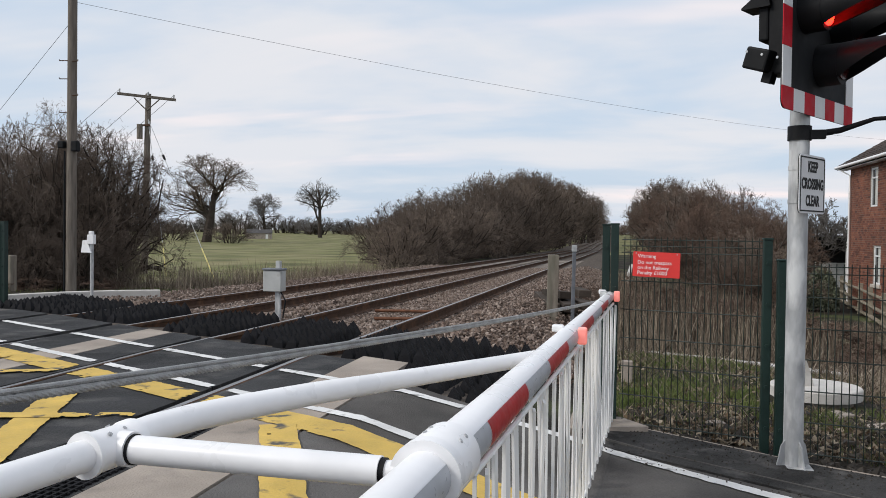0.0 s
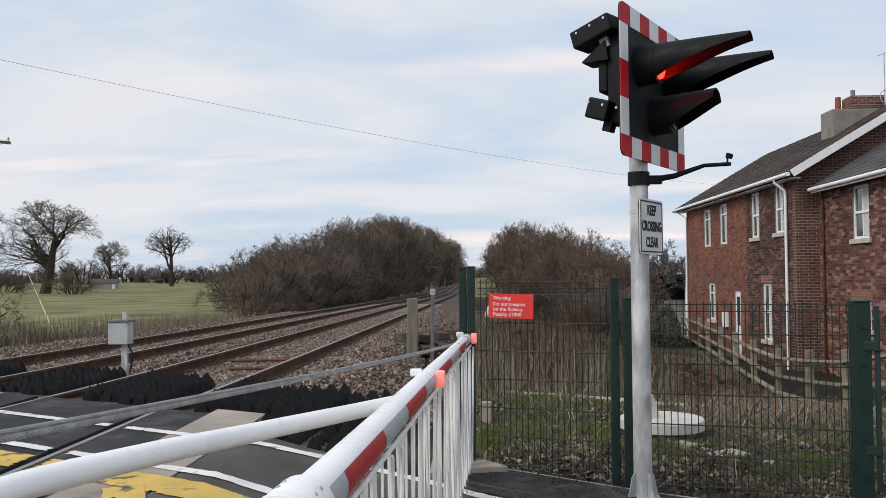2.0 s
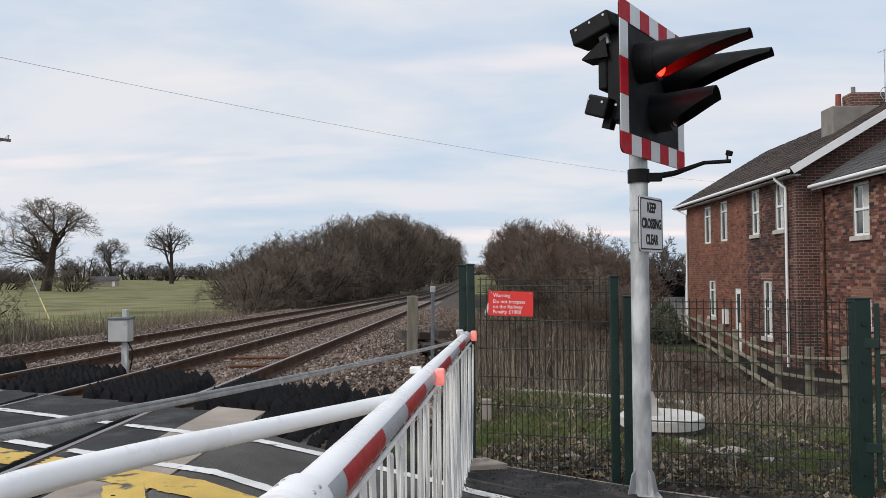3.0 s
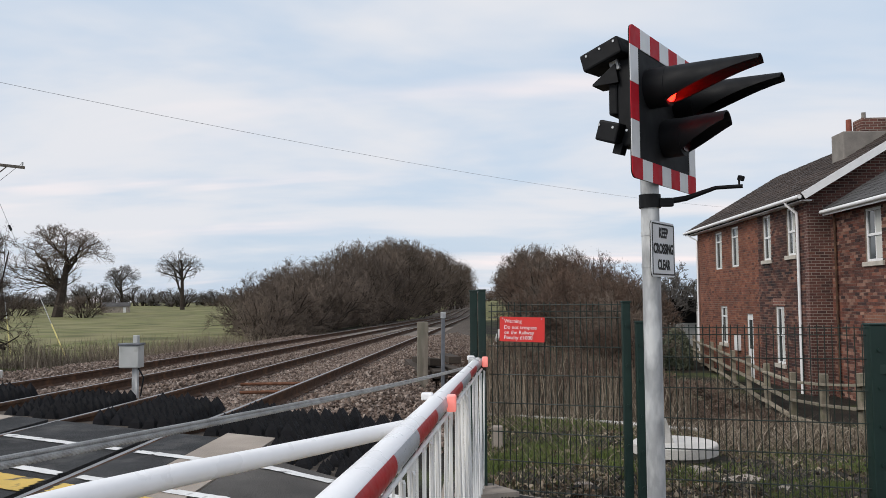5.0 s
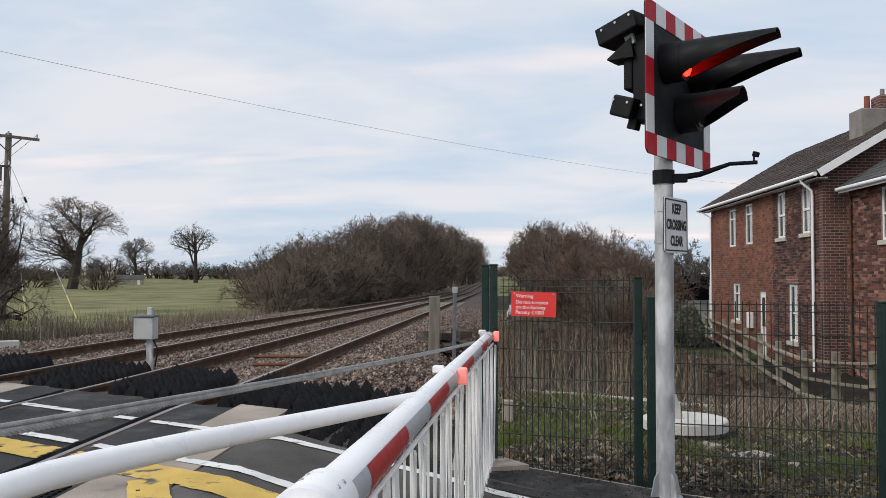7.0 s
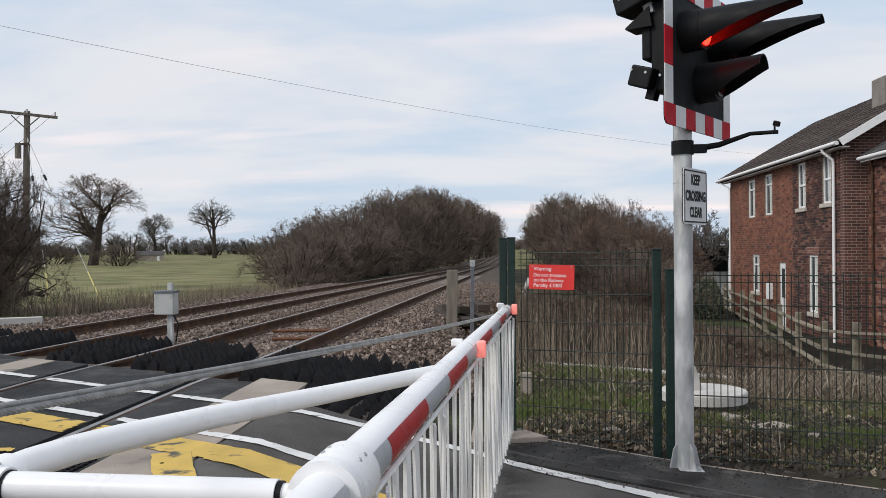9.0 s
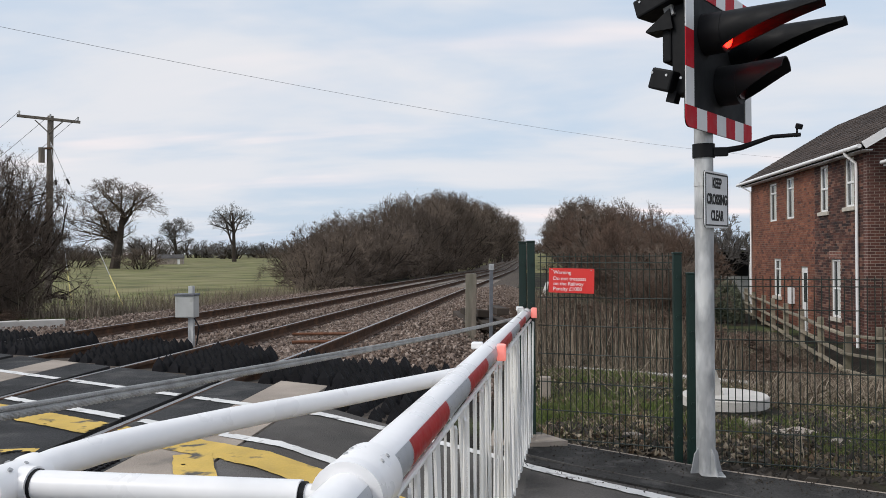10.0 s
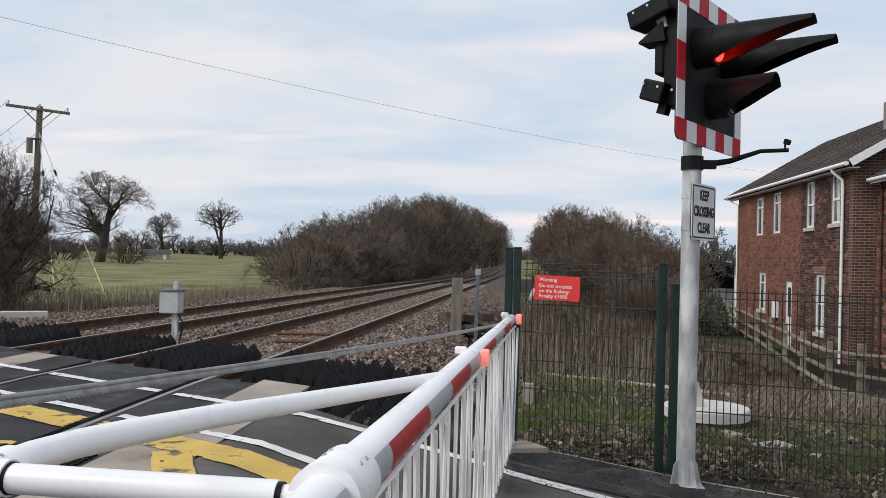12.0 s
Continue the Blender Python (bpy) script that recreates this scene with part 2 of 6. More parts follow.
def brick_mat(name, cols, scale_z=0.075):
    """Bricks picked apart one by one: rows of stretchers by position, each with its own tone, in recessed joints."""
    m = bpy.data.materials.new(name)
    m.use_nodes = True
    N, L = m.node_tree.nodes, m.node_tree.links
    b = N["Principled BSDF"]
    geo = N.new("ShaderNodeNewGeometry")
    sp, cb = N.new("ShaderNodeSeparateXYZ"), N.new("ShaderNodeCombineXYZ")
    add = N.new("ShaderNodeMath")
    add.operation = "ADD"
    L.new(geo.outputs["Position"], sp.inputs[0])
    L.new(sp.outputs["X"], add.inputs[0]); L.new(sp.outputs["Y"], add.inputs[1])
    L.new(add.outputs[0], cb.inputs[0]); L.new(sp.outputs["Z"], cb.inputs[1])
    t = N.new("ShaderNodeTexBrick")
    t.inputs["Scale"].default_value = 1.0
    t.inputs["Brick Width"].default_value, t.inputs["Row Height"].default_value = 0.225, scale_z
    t.inputs["Mortar Size"].default_value, t.inputs["Mortar Smooth"].default_value = 0.008, 0.3
    t.inputs["Color1"].default_value, t.inputs["Color2"].default_value, t.inputs["Mortar"].default_value = (*cols[0], 1), (*cols[1], 1), (*cols[2], 1)
    L.new(cb.outputs[0], t.inputs["Vector"])
    noise_big = N.new("ShaderNodeTexNoise")
    noise_big.inputs["Scale"].default_value, noise_big.inputs["Detail"].default_value = 0.8, 6
    L.new(geo.outputs["Position"], noise_big.inputs["Vector"])
    r = N.new("ShaderNodeMapRange")
    for key, value in (("From Min", 0.3), ("From Max", 0.7), ("To Min", 0.65), ("To Max", 1.3)):
        r.inputs[key].default_value = value
    L.new(noise_big.outputs["Fac"], r.inputs["Value"])
    h = N.new("ShaderNodeHueSaturation")
    L.new(t.outputs["Color"], h.inputs["Color"]); L.new(r.outputs[0], h.inputs["Value"])
    L.new(h.outputs[0], b.inputs["Base Color"])
    b.inputs["Roughness"].default_value = 0.92
    bp = N.new("ShaderNodeBump")
    bp.invert = True
    bp.inputs["Strength"].default_value, bp.inputs["Distance"].default_value = 0.6, 0.01
    L.new(t.outputs["Fac"], bp.inputs["Height"])
    L.new(bp.outputs[0], b.inputs["Normal"])
    return m


M["brick_orange"] = brick_mat("orange_brick", ((0.235, 0.098, 0.062), (0.165, 0.067, 0.044), (0.22, 0.165, 0.13)))
M["brick_dark"] = brick_mat("dark_red_brick", ((0.155, 0.062, 0.048), (0.065, 0.030, 0.027), (0.29, 0.24, 0.20)))
M["brick_red"] = brick_mat("weathered_red_brick", ((0.24, 0.092, 0.065), (0.095, 0.042, 0.036), (0.34, 0.28, 0.23)))

glass = bpy.data.materials.new("window_glass")
glass.use_nodes = True
gb = glass.node_tree.nodes["Principled BSDF"]
gb.inputs["Base Color"].default_value, gb.inputs["Roughness"].default_value = (0.06, 0.07, 0.072, 1), 0.04
gb.inputs["Specular IOR Level"].default_value = 0.9
M["glass"] = glass

# ---- small builders ----
def mesh_of(name, verts, faces, mat, smooth=False):
    me = bpy.data.meshes.new(name)
    me.from_pydata([tuple(v) for v in verts], [], [tuple(f) for f in faces])
    me.materials.append(mat)
    if smooth:
        me.shade_smooth()
    return me


def part(name, bm, material, parent=None, label="", smooth=False):
    """Links a bmesh as one mesh object, under a thing or a part."""
    me = bpy.data.meshes.new(name)
    bmesh.ops.recalc_face_normals(bm, faces=bm.faces)
    bm.to_mesh(me)
    bm.free()
    mats = material if isinstance(material, (list, tuple)) else [material]
    for m in mats:
        me.materials.append(m)
    if smooth:
        me.shade_smooth()
        me.set_sharp_from_angle(angle=radians(40))
    ob = new(name, me)
    ob.parent = parent
    if label:
        tagged(ob, label)
    return ob


def piece(name, me, parent, m=None):
    """One more object on a mesh that alike pieces share."""
    ob = new(name, me)
    ob.parent = parent
    if m is not None:
        ob.matrix_basis = m
    return ob


def thing(name, label, category, m=None, group="", kind=""):
    ob = new(name)
    ob.empty_display_size = 0.1
    if m is not None:
        ob.matrix_basis = m
    return tagged(ob, label, category, group, kind)


def box(bm, x0, x1, y0, y1, z0, z1, bevel=0.0, m=None):
    r = bmesh.ops.create_cube(bm, size=1.0)
    mat = Matrix.LocRotScale(((x0 + x1) / 2, (y0 + y1) / 2, (z0 + z1) / 2), None, (abs(x1 - x0), abs(y1 - y0), abs(z1 - z0)))
    bmesh.ops.transform(bm, matrix=(m @ mat) if m is not None else mat, verts=r["verts"])
    if bevel:
        edges = list({e for v in r["verts"] for e in v.link_edges})
        bmesh.ops.bevel(bm, geom=edges, offset=bevel, segments=2, affect="EDGES", profile=0.5)
    return bm


def boxed(x0, x1, y0, y1, z0, z1, bevel=0.0, m=None):
    return box(bmesh.new(), x0, x1, y0, y1, z0, z1, bevel, m)


def tube(bm, pts, radii, seg=12, caps=True):
    """A round tube along points, with a radius at each."""
    pts = [Vector(p) for p in pts]
    if not isinstance(radii, (list, tuple)):
        radii = [radii] * len(pts)
    rings = []
    side = None
    for i, p in enumerate(pts):
        d = (pts[min(i + 1, len(pts) - 1)] - pts[max(i - 1, 0)]).normalized()
        if side is None:
            side = d.orthogonal().normalized()
        side = (side - d * side.dot(d)).normalized()
        other = d.cross(side)
        rings.append([bm.verts.new(p + (side * math.cos(2 * math.pi * k / seg) + other * math.sin(2 * math.pi * k / seg)) * radii[i]) for k in range(seg)])
    for a, b in zip(rings, rings[1:]):
        for k in range(seg):
            bm.faces.new((a[k], a[(k + 1) % seg], b[(k + 1) % seg], b[k]))
    if caps:
        bm.faces.new(rings[0][::-1])
        bm.faces.new(rings[-1])
    return bm


def tubed(pts, radii, seg=12):
    return tube(bmesh.new(), pts, radii, seg)


def prism(bm, outline, depth, m):
    """An outline in x and z, given depth along y, placed by m."""
    front = [bm.verts.new(m @ Vector((x, -depth / 2, z))) for x, z in outline]
    rear = [bm.verts.new(m @ Vector((x, depth / 2, z))) for x, z in outline]
    bm.faces.new(front)
    bm.faces.new(rear[::-1])
    n = len(outline)
    for i in range(n):
        bm.faces.new((front[i], rear[i], rear[(i + 1) % n], front[(i + 1) % n]))
    return bm


def rounded(w, h, r, n=5):
    """A rounded rectangle's outline."""
    out = []
    for cx, cz, a0 in ((w / 2 - r, h / 2 - r, 0), (-w / 2 + r, h / 2 - r, 90), (-w / 2 + r, -h / 2 + r, 180), (w / 2 - r, -h / 2 + r, 270)):
        for k in range(n + 1):
            a = radians(a0 + 90 * k / n)
            out.append((cx + r * math.cos(a), cz + r * math.sin(a)))
    return out


def words(name, text, size, mat, parent, m, squeeze=1.0, bold=0.0):
    """Raised lettering in the built-in font, as a mesh."""
    cu = bpy.data.curves.new(name, "FONT")
    cu.body, cu.size, cu.align_x, cu.align_y, cu.extrude, cu.resolution_u, cu.offset = text, size, "CENTER", "CENTER", 0.0006, 3, bold
    holder = bpy.data.objects.new(name, cu)
    me = bpy.data.meshes.new_from_object(holder)
    bpy.data.objects.remove(holder)
    me.materials.clear()
    me.materials.append(mat)
    ob = new(name, me)
    ob.parent = parent
    ob.matrix_basis = m @ Matrix.Diagonal((squeeze, 1, 1, 1))
    return ob


def facing(normal):
    """Turn whose -y side looks along a level direction."""
    return math.degrees(math.atan2(normal[1], normal[0])) + 90

# ---- the lie of the land ----
RAILS = ((-4.27, -2.77), (-7.35, -5.85))
ACROSS = Vector((0.886, -0.464, 0))       # the way the road runs


def lerp(v, rows):
    """Straight lines through rows of (v, value)."""
    if v <= rows[0][0]:
        return rows[0][1]
    for (a, p), (b, q) in zip(rows, rows[1:]):
        if v <= b:
            return p + (q - p) * (v - a) / (b - a)
    return rows[-1][1]


def s_of(x, y):
    return 0.464 * x + 0.886 * y


def y_at(s, x):
    return (s - 0.464 * x) / 0.886


def track_z(y):
    return lerp(y, ((7, 0.25), (9, 0.212), (14, 0.15), (20, 0.08), (26, 0.01), (45, -0.22), (130, -1.28)))


def road_z(x):
    return lerp(x, ((-14, 0.05), (-9, 0.2), (-8, 0.25), (-1.5, 0.25), (0, 0.05), (1.2, 0)))


def ground_z(x, y):
    r = math.hypot(x, y)
    far = lerp(r, ((60, -0.75), (130, -1.0), (150, -0.9), (195, -0.35), (280, 0.5)))
    if x < -5:
        side = lerp(y, ((13, 0.05), (17, -0.1), (28, -0.6), (40, far)))
    else:
        side = lerp(y, ((6.3, -0.02), (7.5, -0.1), (9.5, -0.28), (13, -0.8), (17, -1.1), (60, -1.1), (110, far))) if y > 6.3 else -0.02
        side = -0.02 + (side + 0.02) * lerp(x, ((0, 0.42), (1.5, 0.5), (5, 1))) if y < 60 else side
    bed = track_z(y) - 0.20
    edge = lerp(x, ((-10.4, 0), (-9.0, 1), (-1.5, 1), (-0.4, 0)))
    z = side + (bed - side) * edge if r < 500 else side
    z += 0.05 * noise.noise(Vector((x * 0.5, y * 0.5, 0))) * (1 if y > 9 else 0.3) * (1 - edge)
    s = s_of(x, y)
    if -6 < s < 7.0:
        flat = min(road_z(x), z if s > 5.6 and x > -0.2 else 9) - 0.05
        w = lerp(s, ((-6, 0), (-4.5, 1), (5.2, 1), (7.0 if x < -0.6 else 5.9, 0)))
        z = z + (flat - z) * w
    return z


def axis(lo, hi, near, step, grow):
    out, v, d = [0.0], 0.0, step
    while v < hi:
        d = step if v < near else d * grow
        v += d
        out.append(v)
    v, d = 0.0, step
    while v > lo:
        d = step if v > -near * 0.8 else d * grow
        v -= d
        out.insert(0, v)
    return out


xs, ys = axis(-2500, 2500, 14, 0.4, 1.16), axis(-300, 3000, 30, 0.4, 1.14)
verts = [(x, y, ground_z(x, y)) for y in ys for x in xs]
nx = len(xs)
me = bpy.data.meshes.new("ground")
me.from_pydata(verts, [], [(j * nx + i, j * nx + i + 1, (j + 1) * nx + i + 1, (j + 1) * nx + i) for j in range(len(ys) - 1) for i in range(nx - 1)])
for m in (M["soil"], M["field"], M["ballast_bed"]):
    me.materials.append(m)
for p in me.polygons:
    x, y, _ = p.center
    if -9.8 < x < -0.9 and y > 5:
        p.material_index = 2
    elif x < -11 and y > 26 or math.hypot(x, y) > 90:
        p.material_index = 1
me.shade_smooth()
ground = tagged(new("ground", me), "rough winter turf, green pasture and stony railway bed", "ground", kind="structure")


# road surfaces: strips laid along the road, from s0 to s1 across it
def strip(name, s0, s1, x0, x1, top, mat, parent=None, thick=0.12, step=0.5, zf=road_z):
    bm = bmesh.new()
    n = max(1, math.ceil((x1 - x0) / step))
    rows = []
    for i in range(n + 1):
        x = x0 + (x1 - x0) * i / n
        rows.append([bm.verts.new((x, y_at(s, x), zf(x) + dz)) for s, dz in ((s0, top), (s1, top), (s1, top - thick), (s0, top - thick))])
    for a, b in zip(rows, rows[1:]):
        for k in range(4):
            bm.faces.new((a[k], a[(k + 1) % 4], b[(k + 1) % 4], b[k]))
    bm.faces.new(rows[0]); bm.faces.new(rows[-1][::-1])
    return part(name, bm, mat, parent)


road = thing("road", "worn grey asphalt road over the level crossing", "road", kind="structure")
strip("carriageway", -3.6, 4.66, -1.74, 30, 0.0, M["asphalt"], road, step=0.1)
strip("far_carriageway", -3.6, 5.2, -40, -8.3, 0.0, M["asphalt"], road)
pavement = thing("pavement", "fresh black tarmac footway beside the fence", "pavement", kind="structure")
strip("tarmac", 4.665, 5.32, -0.24, 30, 0.012, M["tarmac"], pavement, step=0.1)
strip("kerb_edge", 5.325, 5.345, 0.15, 30, 0.012, M["concrete"], pavement)
strip("channel_joint", 4.80, 4.812, -0.24, 12, 0.016, M["asphalt"], pavement)

deck = thing("crossing_deck", "black rubber panels between and beside the rails", "crossing deck", kind="structure")
(nl, nr), (fl, fr) = RAILS
STRIPS = ((nr + 0.05, -2.26, 0), (nl + 0.085, nr - 0.085, 0), (-4.79, nl - 0.05, 0), (fr + 0.05, -5.21, 0), (fl + 0.085, fr - 0.085, 0), (-8.29, fl - 0.05, 0))
for x0, x1, _ in STRIPS:
    s = -3.6
    while s < 5.2:
        e = min(s + 1.8, 5.22)
        strip("panel", s + 0.006, e - 0.006, x0, x1, 0.0, M["deck"], deck, thick=0.1, step=1.4)
        s = e
for x0, x1, end in ((-2.25, -1.76, 5.42), (-5.20, -4.80, 5.2)):
    s = -3.6
    while s < end - 0.1:
        e = min(s + 2.3, end)
        strip("concrete_beam", s + 0.004, e - 0.004, x0, x1, 0.003, M["concrete"], deck, thick=0.3, step=0.6)
        s = e


# painted lines, broken where the rails pass and worn away in patches and along their edges
def worn_paint(p0, p1, w, mat, wear, parent, h=0.007, cell=0.02):
    """A painted stroke from p0 to p1 in the plan, w wide, in small flakes, of which the worn ones are gone."""
    a, b = Vector(p0), Vector(p1)
    along = (b - a).normalized()
    side = Vector((-along.y, along.x))
    n, m = max(2, round((b - a).length / (cell * 1.4))), max(3, round(w / cell))
    verts, faces, index = [], [], {}

    def corner(i, j):
        if (i, j) not in index:
            p = a + (b - a) * (i / n) + side * (w * (j / m - 0.5))
            if j in (0, m):
                p += side * 0.012 * noise.noise(Vector((p.x * 14, p.y * 14, 3.0)))
            index[i, j] = len(verts)
            verts.append((p.x, p.y, road_z(p.x) + h))
        return index[i, j]

    for i in range(n):
        for j in range(m):
            p = a + (b - a) * ((i + 0.5) / n) + side * (w * ((j + 0.5) / m - 0.5))
            if any(abs(p.x - r) < 0.09 for pair in RAILS for r in pair):
                continue
            rim = abs((j + 0.5) / m - 0.5) * 2
            lost = noise.noise(Vector((p.x * 1.7, p.y * 1.7, 1.0))) + 0.55 * noise.noise(Vector((p.x * 13, p.y * 13, 5.0))) + 0.25 * noise.noise(Vector((p.x * 45, p.y * 45, 9.0))) + 0.22 * rim ** 3
            if lost > wear:
                continue
            faces.append((corner(i, j), corner(i + 1, j), corner(i + 1, j + 1), corner(i, j + 1)))
    return piece("stroke", mesh_of("stroke", verts, faces, mat), parent)


def line_marks(name, label, s0, s1, x0, x1, mat, wear, h=0.007):
    ob = thing(name, label, "road marking", kind="structure")
    s_mid, x = (s0 + s1) / 2, x0
    while x < x1 - 0.01:
        e = min(x + 4.0, x1)
        worn_paint((x, y_at(s_mid, x)), (e, y_at(s_mid, e)), s1 - s0, mat, wear, ob, h)
        x = e
    return ob


line_marks("edge_line", "worn white edge line across the crossing", 4.37, 4.465, -13, -1.6, M["white_line"], 0.66)
footway_line = thing("edge_line", "worn white edge line along the footway", "road marking", kind="structure")
bends = [(x, y_at(w, x)) for x, w in ((-1.6, 4.42), (-1.0, 4.52), (-0.13, 4.63), (0.57, 4.53), (1.6, 4.45), (9.0, 4.42), (20.0, 4.42))]
for p, q in zip(bends, bends[1:]):
    worn_paint(p, q, 0.10, M["white_line"], 0.85, footway_line)
line_marks("edge_line", "worn white edge line across the crossing", 3.56, 3.655, -13, -0.75, M["white_line"], 0.62)
line_marks("box_border", "worn yellow border of the box marking", 3.15, 3.43, -9, 3, M["yellow_line"], 0.76)
box_marking = thing("box_hatching", "worn yellow diagonal hatching on the road", "road marking", kind="structure")
for a, drop in ((-1.93, 0.0), (-3.80, 0.3), (-5.5, 0.0), (0.1, 0.0)):
    y0 = y_at(3.15, a) - drop
    worn_paint((a, y0), (a + 1.3, y0 - 2.9), 0.21, M["yellow_line"], 0.78, box_marking, 0.010)
for x0, y0, x1, y1 in ((-4.95, 5.62, -4.30, 5.84), (-3.75, 4.32, -2.70, 4.60), (-6.6, 6.0, -5.2, 6.35)):
    worn_paint((x0, y0), (x1, y1), 0.14, M["yellow_line"], 0.36, box_marking, 0.013)

# ---- rails, sleepers, ballast ----
def rail_profile():
    return ((-0.07, -0.155), (0.07, -0.155), (0.07, -0.145), (0.01, -0.125), (0.01, -0.045), (0.034, -0.035), (0.034, -0.006), (0.026, -0.002), (0.022, 0.0), (-0.022, 0.0), (-0.026, -0.002), (-0.034, -0.006), (-0.034, -0.035), (-0.01, -0.045), (-0.01, -0.125), (-0.07, -0.145))


stations = [-60, -20, 0, 5, 7] + [7 + i for i in range(1, 14)] + [20 + i * 6 for i in range(1, 58)]
prof = rail_profile()
for left, right in RAILS:
    track = thing("railway_track", "running rails, rusty at the sides, on concrete sleepers", "railway track", group="railway tracks", kind="structure")
    for x in (left, right):
        bm = bmesh.new()
        rings = [[bm.verts.new((x + px, y, track_z(y) + pz)) for px, pz in prof] for y in stations]
        for a, b in zip(rings, rings[1:]):
            for k in range(len(prof)):
                f = bm.faces.new((a[k], a[(k + 1) % len(prof)], b[(k + 1) % len(prof)], b[k]))
                f.material_index = 1 if k == 8 else 0
        part("rail", bm, [M["rail_side"], M["rail_top"]], track)
    sl = boxed(-1.25, 1.25, -0.13, 0.13, -0.2, 0.0, 0.02)
    sleeper_mesh = bpy.data.meshes.new("sleeper")
    sl.to_mesh(sleeper_mesh); sl.free()
    sleeper_mesh.materials.append(M["sleeper"])
    y = 9.3
    while y < 60:
        piece("sleeper", sleeper_mesh, track, Matrix.Translation(((left + right) / 2, y, track_z(y) - 0.165)))
        y += 0.65


def scatter(name, label, category, spots, base_verts, base_faces, mat, size, squash=0.7, seed=1):
    """Many small loose pieces of one shape, each turned and sized afresh, in one mesh."""
    rng = np.random.default_rng(seed)
    spots = np.asarray(spots)
    n, bv = len(spots), np.asarray(base_verts, float)
    q = rng.normal(size=(n, 4)); q /= np.linalg.norm(q, axis=1)[:, None]
    w, x, y, z = q.T
    R = np.stack([1 - 2 * (y * y + z * z), 2 * (x * y - z * w), 2 * (x * z + y * w), 2 * (x * y + z * w), 1 - 2 * (x * x + z * z), 2 * (y * z - x * w), 2 * (x * z - y * w), 2 * (y * z + x * w), 1 - 2 * (x * x + y * y)], 1).reshape(n, 3, 3)
    sc = rng.uniform(size[0], size[1], (n, 1, 1)) * rng.uniform(squash, 1.2, (n, 1, 3))
    jitter = rng.uniform(0.75, 1.25, (n, len(bv), 1))
    v = np.einsum("nij,nkj->nki", R, bv[None] * jitter * sc) + spots[:, None, :]
    f = np.asarray(base_faces)[None] + (np.arange(n) * len(bv))[:, None, None]
    me = bpy.data.meshes.new(name)
    me.from_pydata(v.reshape(-1, 3).tolist(), [], f.reshape(-1, f.shape[-1]).tolist())
    me.materials.append(mat)
    return tagged(new(name, me), label, category, kind="stuff")


OCTA_V = ((1, 0, 0), (-1, 0, 0), (0, 1, 0), (0, -1, 0), (0, 0, 1), (0, 0, -1))
OCTA_F = ((0, 2, 4), (2, 1, 4), (1, 3, 4), (3, 0, 4), (2, 0, 5), (1, 2, 5), (3, 1, 5), (0, 3, 5))
rng = np.random.default_rng(7)
spots = []
while len(spots) < 82000:
    y = 6.0 + 34 * rng.random() ** 1.6
    x = rng.uniform(-9.6, -0.4)
    s = s_of(x, y)
    if s < 6.9:
        continue
    low = min(abs(x - (a + b) / 2) for a, b in RAILS)
    heap = 0.05 if low < 0.55 else (0.03 if low < 0.95 else (0.06 if low < 1.25 else 0.11))
    if x > -2.0:
        heap += 0.12 * max(0, 1 - abs(x + 1.35) / 0.7) * (0.6 + 0.4 * math.sin(y * 1.3))
    spots.append((x, y, ground_z(x, y) + heap * rng.random() + 0.01))
scatter("ballast", "loose grey-brown ballast stones round the tracks", "ballast", spots, OCTA_V, OCTA_F, M["stones"], (0.017, 0.038))

# open grating let into the deck beside the near rail
bm = bmesh.new()
for i in range(9):
    x = -2.60 + 0.038 * i
    box(bm, x - 0.006, x + 0.006, 0.4, 4.4, 0.2501, 0.262)
y = 0.4
while y < 4.4:
    box(bm, -2.62, -2.28, y - 0.006, y + 0.006, 0.2501, 0.260)
    y += 0.05
tagged(part("deck_grating", bm, M["rubber"]), "black ribbed grating beside the near rail", "grating", kind="structure")

# ---- rubber trespass guards beside the deck ----
def guard_mesh():
    """A square rubber mat of three rows of steep pyramids."""
    bm = bmesh.new()
    p = 0.148
    grid = [[bm.verts.new((-0.222 + p * i, -0.222 + p * j, 0.0)) for j in range(4)] for i in range(4)]
    for i in range(3):
        for j in range(3):
            base = (grid[i][j], grid[i + 1][j], grid[i + 1][j + 1], grid[i][j + 1])
            x, y, h = -0.148 + p * i + random.uniform(-0.015, 0.015), -0.148 + p * j + random.uniform(-0.015, 0.015), random.uniform(0.16, 0.205)
            waist = [bm.verts.new((x + dx * 0.045, y + dy * 0.045, h * 0.55)) for dx, dy in ((-1, -1), (1, -1), (1, 1), (-1, 1))]
            tip = bm.verts.new((x, y, h))
            for k in range(4):
                e = (k + 1) % 4
                bm.faces.new((base[k], base[e], waist[e], waist[k]))
                bm.faces.new((waist[k], waist[e], tip))
    me = bpy.data.meshes.new("trespass_guard")
    bm.to_mesh(me); bm.free()
    me.materials.append(M["rubber"])
    return me


